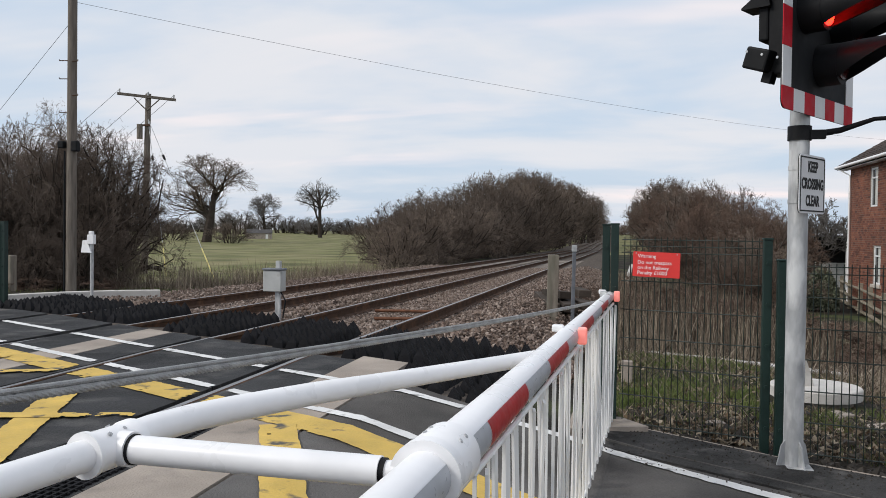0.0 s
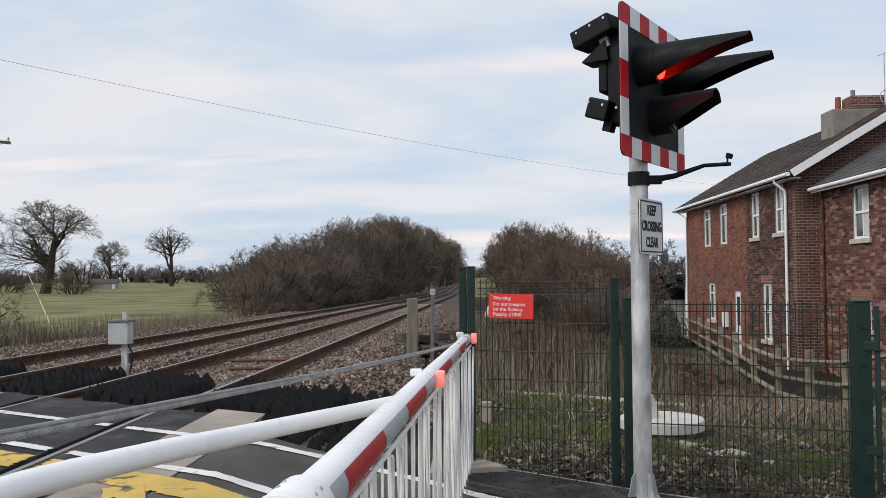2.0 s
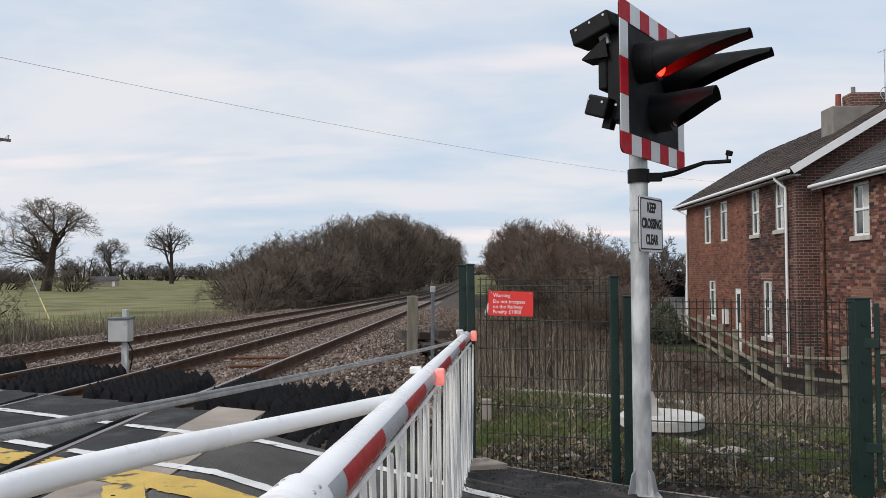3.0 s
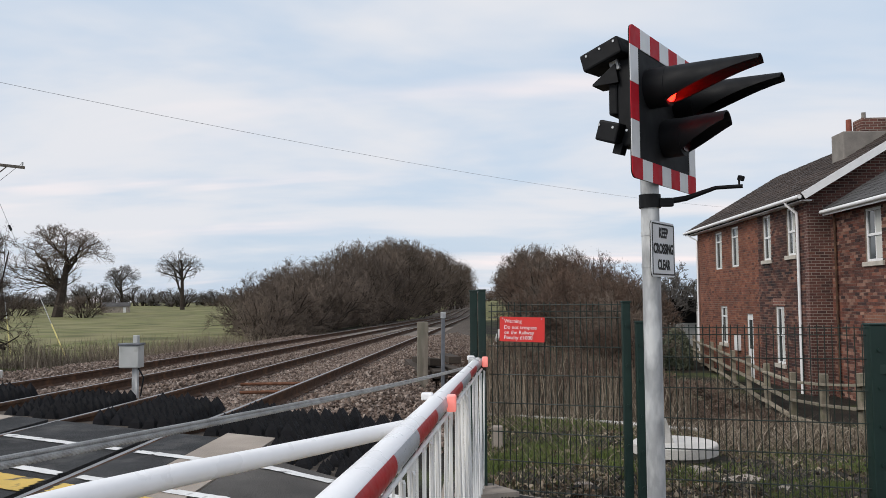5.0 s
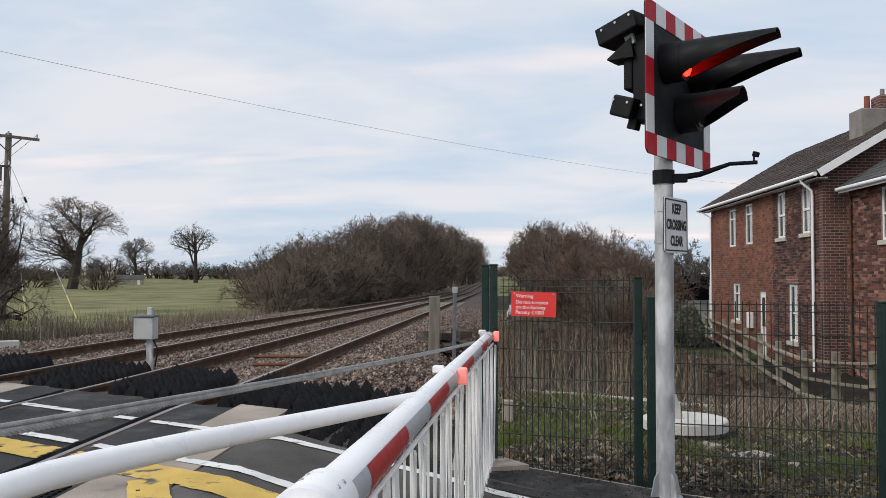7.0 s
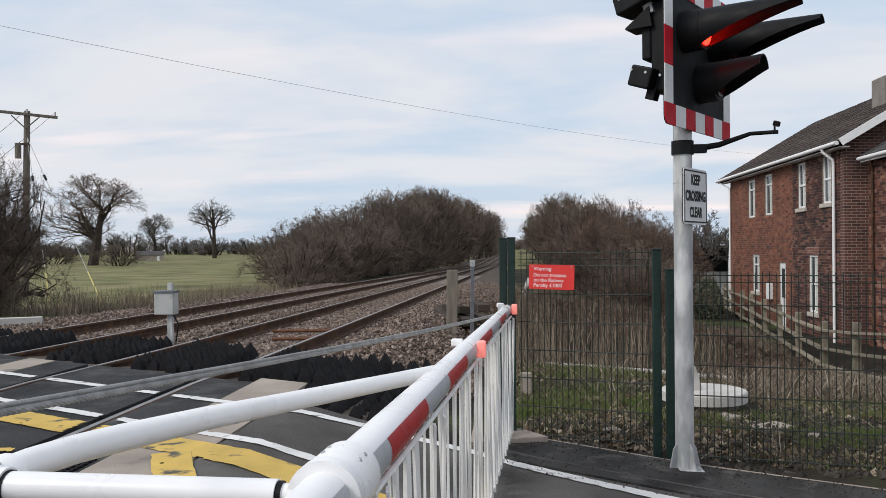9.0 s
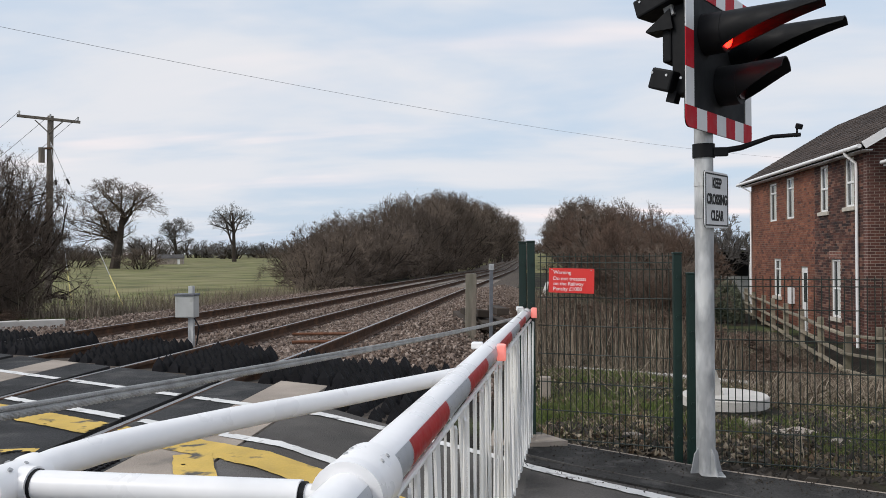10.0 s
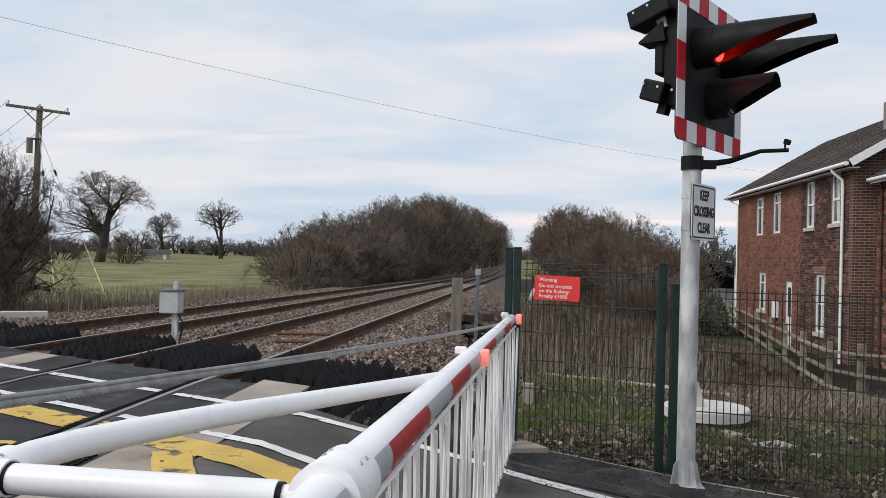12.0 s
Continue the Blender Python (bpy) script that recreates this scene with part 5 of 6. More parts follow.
for i, (x, y) in enumerate(((-13.4, 18.0), (-14.2, 17.0))):
    plant("bramble_tangle", "low tangle of bare stems under the hawthorn", "brambles", tangle[i % 2], x, y, 1.0, 0.4, 33 * i, "brambles")

# ---- brick houses beyond the compound ----
def pierced(bm, plane, c, thick, u0, u1, z0, z1, holes):
    """A wall in the plane x = c or y = c, u along it, with openings cut through."""
    us = sorted({u0, u1, *[h[0] for h in holes], *[h[1] for h in holes]})
    zs = sorted({z0, z1, *[h[2] for h in holes], *[h[3] for h in holes]})
    for a, b in zip(us, us[1:]):
        for p, q in zip(zs, zs[1:]):
            if any(h[0] <= a and b <= h[1] and h[2] <= p and q <= h[3] for h in holes):
                continue
            if plane == "x":
                box(bm, c, c + thick, a, b, p, q)
            else:
                box(bm, a, b, c, c + thick, p, q)
    bmesh.ops.remove_doubles(bm, verts=bm.verts, dist=0.0005)
    return bm


def window_in(house, c, u0, u1, z0, z1, sill=True, bars="sash", lintel=None):
    """A white window set back in a wall that faces -x."""
    w = part("window", boxed(c + 0.06, c + 0.075, u0 + 0.04, u1 - 0.04, z0 + 0.04, z1 - 0.04), M["glass"], house, "white-framed window with dark glass")
    for a, b, p, q in ((u0, u1, z0, z0 + 0.06), (u0, u1, z1 - 0.06, z1), (u0, u0 + 0.06, z0 + 0.06, z1 - 0.06), (u1 - 0.06, u1, z0 + 0.06, z1 - 0.06)):
        part("window_frame", boxed(c + 0.03, c + 0.10, a, b, p, q, 0.004), M["upvc"], w)
    mid = (z0 + z1) / 2
    if bars == "sash":
        part("window_frame", boxed(c + 0.025, c + 0.09, u0 + 0.06, u1 - 0.06, mid - 0.03, mid + 0.03, 0.004), M["upvc"], w)
        part("window_frame", boxed(c + 0.045, c + 0.085, (u0 + u1) / 2 - 0.012, (u0 + u1) / 2 + 0.012, z0 + 0.06, z1 - 0.06), M["upvc"], w)
    elif bars == "top":
        part("window_frame", boxed(c + 0.025, c + 0.09, u0 + 0.06, u1 - 0.06, z1 - 0.36, z1 - 0.31, 0.004), M["upvc"], w)
    # pale sheet before the glass: net curtain, its colour also painting the sky's reflection
    part("curtain", boxed(c + 0.054, c + 0.058, u0 + 0.05, u0 + (u1 - u0) * 0.55, z0 + 0.07, z1 - 0.07), M["curtain"], w)
    # an added near-black sheet stands in for the shade inside the room
    part("room_dark", boxed(c + 0.2, c + 0.21, u0, u1, z0, z1), M["hut_room_shade"], w)
    if sill:
        part("window_sill", boxed(c - 0.06, c + 0.06, u0 - 0.09, u1 + 0.09, z0 - 0.11, z0 - 0.001, 0.01), M["stone"], w)
    return w


XA, ZG, ZE = 8.3, -1.2, 4.02
house = thing("house", "two-storey brick house with a brown tiled roof and white windows", "house")
far_holes = [(27.6, 28.42, 2.42, 3.74), (29.5, 30.36, 2.40, 3.70), (29.05, 29.87, -0.16, 1.10), (26.33, 26.95, -1.15, 0.88)]
near_holes = [(22.55, 23.19, 2.52, 3.81), (24.47, 25.14, 2.48, 3.79), (23.57, 24.26, -0.46, 1.14)]
YN, YS, YF = 21.98, 25.60, 32.52       # near corner, seam between the two brickworks, far corner
part("wall", pierced(bmesh.new(), "x", XA, 0.28, YS, YF, ZG, ZE, far_holes), M["mortar"], house, "mortar bed of the orange brick wall")
part("wall", pierced(bmesh.new(), "x", XA - 0.02, 0.30, YN, YS, ZG, ZE, near_holes), M["mortar"], house, "mortar bed of the dark red brick wall")
RX, RZ = 11.7, 6.05
bm = bmesh.new()
prism(bm, ((XA - 0.02, ZG), (RX * 2 - XA, ZG), (RX * 2 - XA, ZE), (RX, RZ - 0.1), (XA - 0.02, ZE)), 0.28, Matrix.Translation((0, YN - 0.14, 0)))
part("gable", bm, M["brick_dark"], house, "dark brick gable wall")
bm = bmesh.new()
prism(bm, ((XA, ZG), (RX * 2 - XA, ZG), (RX * 2 - XA, ZE), (RX, RZ - 0.1), (XA, ZE)), 0.28, Matrix.Translation((0, YF + 0.141, 0)))
part("gable", bm, M["brick_orange"], house)
slope = math.atan2(RZ - ZE, RX - XA)
pitch_len = math.hypot(RX - XA + 0.3, (RX - XA + 0.3) * math.tan(slope))
roof = part("roof", boxed(0, pitch_len, 21.3, 33.5, -0.06, -0.02, 0, Matrix.Translation((XA - 0.3, 0, ZE - 0.02)) @ Matrix.Rotation(-slope, 4, "Y")), M["slate"], house, "brown tiled roof slope")
part("roof", boxed(0, pitch_len, 21.3, 33.5, -0.06, -0.02, 0, Matrix.Translation((2 * RX - XA + 0.3, 0, ZE - 0.02)) @ Matrix.Rotation(math.pi + slope, 4, "Y") @ Matrix.Scale(-1, 4, (0, 0, 1))), M["slate"], house)


def tile_courses(parent, x0, z0, ang, length, y0, y1, mat, gauge=0.28):
    """Overlapping courses up a roof slope, with the tiles' joints cut in."""
    n = int(length / gauge)
    step = 0.33
    bm = bmesh.new()
    y, k = y0, 0
    while y < y1 - 0.02:
        box(bm, 0, gauge + 0.04, y + 0.006, min(y + step, y1) - 0.006, -0.008, 0.012 + 0.004 * (k % 3))
        y += step
        k += 1
    me = mesh_from(bm, "tile_course", mat)
    for i in range(n):
        piece("tile_course", me, parent, Matrix.Translation((x0, 0, z0)) @ Matrix.Rotation(-ang, 4, "Y") @ Matrix.Translation((i * gauge, 0, 0.0)) @ Matrix.Rotation(radians(2.4), 4, "Y"))


tile_courses(roof, XA - 0.3, ZE - 0.02, slope, pitch_len, 21.32, 33.48, M["slate"])
barge = Matrix.Translation((XA - 0.3, 21.28, ZE - 0.02)) @ Matrix.Rotation(-slope, 4, "Y")
part("bargeboard", boxed(0.0, pitch_len, -0.035, 0.0, -0.16, 0.03, 0, barge), M["upvc"], house, "white bargeboard along the gable")
part("soffit", boxed(XA - 0.28, XA, 21.4, 33.3, ZE - 0.19, ZE - 0.16), M["upvc"], house)
part("fascia", boxed(XA - 0.3, XA - 0.27, 21.3, 33.5, ZE - 0.17, ZE - 0.03), M["hut_room_shade"], house, "black fascia board")
part("gutter", tubed([(XA - 0.35, 21.3, ZE - 0.09), (XA - 0.35, 33.5, ZE - 0.09)], 0.055, 10), M["upvc"], house, smooth=True)
part("downpipe", tubed([(XA - 0.35, 22.3, ZE - 0.12), (XA - 0.33, 22.3, ZE - 0.2), (XA - 0.10, 22.22, ZE - 0.42), (XA - 0.09, 22.22, ZE - 0.6), (XA - 0.09, 22.22, ZG)], 0.04, 10), M["upvc"], house, smooth=True)
part("downpipe", tubed([(XA - 0.35, 33.2, ZE - 0.12), (XA - 0.08, 32.6, ZE - 0.42), (XA - 0.08, 32.6, ZG)], 0.035, 10), M["upvc"], house, smooth=True)
for h, bars in zip(far_holes[:3], ("top", "top", "top")):
    window_in(house, XA, *h, bars=bars, sill=h is far_holes[2])
for h in near_holes[:2]:
    window_in(house, XA - 0.02, *h, bars="sash")
window_in(house, XA - 0.02, *near_holes[2], bars="sash")
for x0, x1, z0, z1 in ((near_holes[2][0] - 0.12, near_holes[2][1] + 0.12, 1.15, 1.37), (22.45, 23.29, 3.815, 3.83), (24.4, 25.2, 3.795, 3.81)):
    part("lintel", boxed(XA - 0.035, XA - 0.015, x0, x1, z0, z1), M["brick_red"], house)
door = part("door", boxed(XA + 0.03, XA + 0.08, 26.33, 26.95, -1.15, 0.88, 0.004), M["upvc"], house, "white panelled back door")
part("pane", boxed(XA + 0.02, XA + 0.03, 26.5, 26.78, -0.2, 0.7), M["glass"], door)
part("door_handle", tubed([(XA + 0.01, 26.42, -0.2), (XA + 0.01, 26.42, -0.08)], 0.012, 8), M["chrome"], door)
part("meter_box", boxed(XA - 0.12, XA - 0.001, 27.6, 27.97, -0.32, 0.2, 0.01), M["upvc"], house, "white meter box on the wall")
chim = part("chimney", boxed(10.06, 11.7, 23.6, 24.4, 5.1, 6.02, 0.03), M["render"], house, "cement-rendered chimney stack")
part("chimney_cap", boxed(10.62, 11.6, 23.7, 24.3, 6.021, 6.42, 0.05), M["brick_dark"], chim)
part("chimney_pot", tubed([(10.40, 24, 6.02), (10.40, 24, 6.42)], [0.085, 0.075], 14), M["pot"], chim, smooth=True)
part("chimney_pot", tubed([(10.82, 24, 6.42), (10.82, 24, 6.62)], [0.06, 0.06], 12), M["render"], chim, smooth=True)
aerial = part("aerial", tubed([(11.52, 23.6, 5.9), (11.52, 23.6, 7.6)], 0.014, 8), M["galv"], house, "thin metal television aerial")
part("aerial_loop", tubed([(11.52 + 0.14 * math.cos(a), 23.58, 6.35 + 0.17 * math.sin(a)) for a in np.linspace(0, 2 * math.pi, 15)], 0.012, 6), M["galv"], aerial)
part("aerial_boom", tubed([(11.35, 23.6, 7.5), (11.7, 23.6, 7.62)], 0.01, 6), M["galv"], aerial)

XB, ZB = 8.85, 3.58
ext = thing("house_extension", "lower weathered red brick wing joined to the house gable", "house")
b_holes = [(18.95, 19.78, 2.2, 3.43), (18.95, 19.85, 0.15, 0.78), (14.6, 15.6, 2.2, 3.43)]
part("wall", pierced(bmesh.new(), "x", XB, 0.28, 12.0, YN - 0.29, ZG, ZB, b_holes), M["mortar"], ext, "mortar bed of the weathered brick wall")
part("end_wall", pierced(bmesh.new(), "y", 12.0, 0.28, XB + 0.281, 13.5, ZG, ZB, []), M["brick_red"], ext)
ang_b = math.radians(31)
len_b = 3.6
roof_b = part("roof", boxed(0, len_b, 11.8, 21.4, -0.06, -0.02, 0, Matrix.Translation((XB - 0.3, 0, ZB + 0.02)) @ Matrix.Rotation(-ang_b, 4, "Y")), M["grey_slate"], ext, "grey slate roof slope")
tile_courses(roof_b, XB - 0.3, ZB + 0.02, ang_b, len_b, 11.8, 21.4, M["grey_slate"], 0.22)
part("gutter", tubed([(XB - 0.34, 11.8, ZB - 0.05), (XB - 0.34, 21.42, ZB - 0.05)], 0.05, 10), M["upvc"], ext, smooth=True)
part("fascia", boxed(XB - 0.3, XB - 0.27, 11.8, 21.42, ZB - 0.14, ZB), M["upvc"], ext)
for h, bars in zip(b_holes, ("sash", "plain", "sash")):
    w = window_in(ext, XB, *h, bars=bars)
part("lintel", boxed(XB - 0.015, XB + 0.02, 18.85, 19.95, 0.79, 1.02), M["brick_orange"], ext)
part("vent_pipe", tubed([(XB - 0.06, 21.3, ZG), (XB - 0.06, 21.3, ZB - 0.1)], 0.03, 8), M["rail_side"], ext, smooth=True)

def brick_shade(name, cols):
    """Each brick takes its own tone; broad soot and damp stains run over them."""
    m = island(name, cols, 0.92)
    N, L = m.node_tree.nodes, m.node_tree.links
    ramp = next(n for n in N if n.bl_idname == "ShaderNodeValToRGB")
    geo = next(n for n in N if n.bl_idname == "ShaderNodeNewGeometry")
    info, add, wrap = N.new("ShaderNodeObjectInfo"), N.new("ShaderNodeMath"), N.new("ShaderNodeMath")
    add.operation, wrap.operation = "ADD", "FRACT"
    L.new(geo.outputs["Random Per Island"], add.inputs[0]); L.new(info.outputs["Random"], add.inputs[1])
    L.new(add.outputs[0], wrap.inputs[0]); L.new(wrap.outputs[0], ramp.inputs[0])
    big, small, val, hue = N.new("ShaderNodeTexNoise"), N.new("ShaderNodeTexNoise"), N.new("ShaderNodeMath"), N.new("ShaderNodeHueSaturation")
    big.inputs["Scale"].default_value, big.inputs["Detail"].default_value = 0.7, 5
    small.inputs["Scale"].default_value, small.inputs["Detail"].default_value = 45, 3
    for n in (big, small):
        L.new(geo.outputs["Position"], n.inputs["Vector"])
    val.operation = "MULTIPLY_ADD"
    L.new(big.outputs["Fac"], val.inputs[0]); val.inputs[1].default_value = 1.3
    half = N.new("ShaderNodeMath"); half.operation = "MULTIPLY_ADD"
    L.new(small.outputs["Fac"], half.inputs[0]); half.inputs[1].default_value, half.inputs[2].default_value = 0.5, 0.1
    L.new(half.outputs[0], val.inputs[2])
    L.new(ramp.outputs[0], hue.inputs["Color"]); L.new(val.outputs[0], hue.inputs["Value"])
    L.new(hue.outputs[0], N["Principled BSDF"].inputs["Base Color"])
    return m


ORANGE = brick_shade("orange_bricks", [(0.215, 0.08, 0.046), (0.17, 0.064, 0.039), (0.26, 0.105, 0.06), (0.12, 0.046, 0.031), (0.20, 0.072, 0.044), (0.075, 0.032, 0.025)])
DARK = brick_shade("soot_dark_bricks", [(0.075, 0.028, 0.022), (0.030, 0.015, 0.014), (0.13, 0.047, 0.031), (0.020, 0.012, 0.013), (0.085, 0.031, 0.023), (0.20, 0.10, 0.07), (0.045, 0.020, 0.018)])
MIXED = brick_shade("mixed_red_bricks", [(0.17, 0.058, 0.038), (0.060, 0.026, 0.022), (0.23, 0.083, 0.052), (0.032, 0.018, 0.018), (0.14, 0.048, 0.033), (0.32, 0.18, 0.13), (0.10, 0.036, 0.027)])
BRICK_FACES = ((0, 1, 2, 3), (0, 4, 5, 1), (1, 5, 6, 2), (2, 6, 7, 3), (3, 7, 4, 0))


def lay_bricks(parent, c, u0, u1, z0, z1, holes, mat, single=0):
    """Stretcher bond on a wall that faces -x at x = c, each brick 7 mm proud of the joints; the lowest-u ones whole objects."""
    rng = np.random.default_rng(int(u0 * 100))
    gap, run, rise = 0.010, 0.225, 0.075
    verts, faces, loose = [], [], []
    for row in range(int((z1 - z0) / rise)):
        za = z0 + row * rise
        zb = za + rise - gap
        cuts = sorted({u0, u1, *[h[k] for h in holes for k in (0, 1) if h[2] < zb and h[3] > za]})
        for a, b in zip(cuts, cuts[1:]):
            if any(h[0] <= a and b <= h[1] and h[2] < zb and h[3] > za for h in holes):
                continue
            u = u0 - (run / 2 if row % 2 else 0)
            while u < b:
                p, q = max(u, a), min(u + run - gap, b)
                u += run
                if q - p < 0.03:
                    continue
                out = 0.007 + rng.uniform(-0.003, 0.004)
                if single and q - p > 0.2 and len(loose) < single and za > -0.2:
                    loose.append((p, za, out))
                    continue
                i = len(verts)
                verts += [(c - out, p, za), (c - out, q, za), (c - out, q, zb), (c - out, p, zb), (c, p, za), (c, q, za), (c, q, zb), (c, p, zb)]
                faces += [tuple(i + k for k in f) for f in BRICK_FACES]
    wall = piece("brickwork", mesh_of("brickwork", verts, faces, mat), parent)
    wall["kind"] = "stuff"
    if loose:
        w, h = run - gap, rise - gap
        me = mesh_of("brick", [(0, 0, 0), (0, w, 0), (0, w, h), (0, 0, h), (0.012, 0, 0), (0.012, w, 0), (0.012, w, h), (0.012, 0, h)], BRICK_FACES, mat)
        for p, za, out in loose:
            piece("brick", me, parent, Matrix.Translation((c - out, p, za)))


# garden fence of posts and rails
gfence = thing("garden_fence", "grey weathered post-and-rail fence beside the garden", "fence")


def gf(y):
    return 5.45 + 0.135 * (y - 12.4)


gy = [7.9, 10.2, 12.4, 14.6, 17.0, 19.4, 21.8, 24.2, 26.6, 29.0, 31.4, 33.8]
post_me = mesh_from(boxed(-0.06, 0.06, -0.06, 0.06, 0, 1.22, 0.008), "post", M["fence_wood"])
for y in gy:
    piece("post", post_me, gfence, pose(gf(y), y, ground_z(gf(y), y) - 0.22, random.uniform(-2, 2), random.uniform(-2, 2), random.uniform(-8, 8)))
for a, b in zip(gy, gy[1:]):
    za, zb = ground_z(gf(a), a) - 0.12, ground_z(gf(b), b) - 0.12
    for h in (0.28, 0.6, 0.95):
        bm = bmesh.new()
        p, q = Vector((gf(a) - 0.07, a, za + h + random.uniform(-0.02, 0.02))), Vector((gf(b) - 0.07, b, zb + h + random.uniform(-0.02, 0.02)))
        d = q - p
        box(bm, -0.02, 0.02, -0.06, 0.06, 0, d.length, 0.004, Matrix.Translation(p) @ d.to_track_quat("Z", "X").to_matrix().to_4x4() @ pose(0, 0, 0, 0, 0, 0))
        part("rail", bm, M["fence_wood"], gfence)

carport = thing("carport", "dark open lean-to with white posts behind the house", "shed")
part("roof", boxed(8.6, 13.4, 42, 46, 1.35, 1.45, 0.01), M["grey_slate"], carport)
part("back_wall", boxed(8.8, 13.4, 45.8, 45.9, -1.3, 1.34), M["hut_room_shade"], carport)
for x in (8.8, 10.6, 12.4):
    part("post", boxed(x - 0.06, x + 0.06, 42.1, 42.22, -1.2, 1.34), M["upvc"], carport)
part("boarding", boxed(9.6, 11.2, 44, 44.1, -1.2, 0.1), M["curtain"], carport, "pale boarding under the roof")

# clipped shrub with small leaves
rng = np.random.default_rng(9)
th, ph = rng.uniform(0, 2 * np.pi, 4200), np.arccos(rng.uniform(-0.2, 1, 4200))
rad = 0.8 + 0.25 * rng.random(4200)
leaf_spots = np.stack([6.75 + 0.55 * rad * np.sin(ph) * np.cos(th), 30 + 0.5 * rad * np.sin(ph) * np.sin(th), -0.85 + 1.15 * rad * np.cos(ph)], 1)
shrub = scatter("garden_shrub", "rounded evergreen shrub beside the garden fence", "shrub", leaf_spots, ((1, 0, 0), (0, 0.5, 0.1), (-1, 0, 0), (0, -0.5, 0.1)), ((0, 1, 2, 3),), pbr("grey_green_leaves", (0.20, 0.22, 0.15), 0.8, 0.3, 3, 20), (0.04, 0.09))
shrub["kind"] = ""
del shrub["kind"]

barn = thing("barn", "small pale brick barn with a grey roof across the pasture", "barn")
bmx = Matrix.Translation((-72.0, 160, ground_z(-72.0, 160))) @ Matrix.Rotation(radians(20), 4, "Z") @ Matrix.Scale(0.62, 4)
part("wall", boxed(-4, 4, -2, 2, 0, 1.9, 0, bmx), M["concrete"], barn)
bm = bmesh.new()
prism(bm, ((-2.3, 1.9), (2.3, 1.9), (0, 3.2)), 8.4, bmx @ pose(0, 0, 0, 0, 0, 90))
part("roof", bm, M["grey_slate"], barn)
part("door", boxed(2.2, 3.0, -2.06, -2.0, 0, 1.6, 0, bmx), M["upvc"], barn)

# ---- poles and wires ----
def wire(pts, r, parent, name="wire", mat=None, sag=0.0):
    a, b = Vector(pts[0]), Vector(pts[1])
    return part(name, tubed([a.lerp(b, t) - Vector((0, 0, 4 * sag * t * (1 - t))) for t in np.linspace(0, 1, 15 if sag else 2)], r, 5), mat or M["black"], parent)


tele = thing("telegraph_pole", "tall weathered timber telegraph pole with climbing steps", "utility pole")
TX, TY = -11.27, 15.6
part("pole", tubed([(TX, TY, ground_z(TX, TY) - 0.1), (TX + 0.03, TY, 8.2)], [0.108, 0.088], 14), M["pole"], tele, smooth=True)
for i, (z, side) in enumerate(((4.88, -1), (4.86, 1), (4.5, -1), (4.15, 1), (3.8, -1))):
    part("climbing_step", tubed([(TX, TY - 0.06, z), (TX + side * 0.22, TY - 0.1, z), (TX + side * 0.22, TY - 0.1, z + 0.03)], 0.01, 6), M["rail_side"], tele)
for side in (-1, 1):
    part("junction_box", boxed(TX + side * 0.16 - 0.07, TX + side * 0.16 + 0.07, TY - 0.15, TY - 0.02, 3.05 if side < 0 else 2.98, 3.2, 0.02), M["black"], tele)
part("cable_guard", tubed([(TX - 0.12, TY - 0.06, 0.0), (TX - 0.115, TY - 0.06, 3.0)], 0.02, 6), M["black"], tele)
line = thing("overhead_wire", "thin black telephone wire across the sky", "wire")
wire(((TX, TY, 6.13), (13.2, 44.5, 6.12)), 0.0042, line, "span", M["dark_galv"], sag=0.40)
line = thing("stay_wire", "thin steel stay wire from the telegraph pole to the ground", "wire")
wire(((TX, TY, 5.72), (-18.2, 17.1, -0.05)), 0.0048, line, "span", M["dark_galv"], sag=0.0)

power = thing("power_pole", "timber power pole with a crossarm and a transformer", "utility pole")
PX, PY = -20.8, 34.2
part("pole", tubed([(PX - 0.16, PY, -0.7), (PX, PY, 7.45)], [0.16, 0.125], 14), M["pole"], power, smooth=True)
cd_ = Vector((2.0, 1.2, 0)).normalized()
cm = Matrix.Translation((PX, PY - 0.12, 7.3)) @ Matrix.Rotation(math.atan2(cd_.y, cd_.x), 4, "Z")
arm = part("crossarm", boxed(-1.25, 1.25, -0.05, 0.05, -0.06, 0.06, 0.01, cm @ pose(0, 0, 0, 0, 3.2, 0)), M["pole"], power)
for s in (-1, 1):
    part("arm_brace", tubed([cm @ Vector((s * 0.55, -0.03, -0.08)), cm @ Vector((0, -0.03, -0.62))], 0.025, 6), M["pole"], power)
for x in (-1.15, 0.05, 1.15):
    part("insulator", tubed([cm @ Vector((x, 0, 0.05 - x * 0.055)), cm @ Vector((x, 0, 0.22 - x * 0.055))], [0.03, 0.045], 8), M["galv"], arm)
part("transformer", tubed([(PX - 0.27, PY - 0.25, 5.4), (PX - 0.27, PY - 0.25, 6.05)], 0.13, 14), M["pole"], power, "grey pole transformer", smooth=True)
part("transformer_bracket", boxed(PX - 0.4, PX + 0.15, PY - 0.2, PY - 0.12, 5.98, 6.06), M["rail_side"], power)
for bx, by in ((-19.05, 32.8), (-16.4, 32.0)):
    bz = ground_z(bx, by)
    foot, top = Vector((bx, by, bz)), Vector((PX + 0.05, PY - 0.1, 6.3))
    part("stay_wire", tubed([top, foot], 0.014, 6), M["galv"], power)
    part("stay_insulator", tubed([top.lerp(foot, 0.24), top.lerp(foot, 0.27)], 0.05, 8), M["black"], power)
    part("stay_guard", tubed([foot, foot + (top - foot).normalized() * 1.5], 0.026, 8), M["yellow_tube"], power, "yellow plastic stay guard")
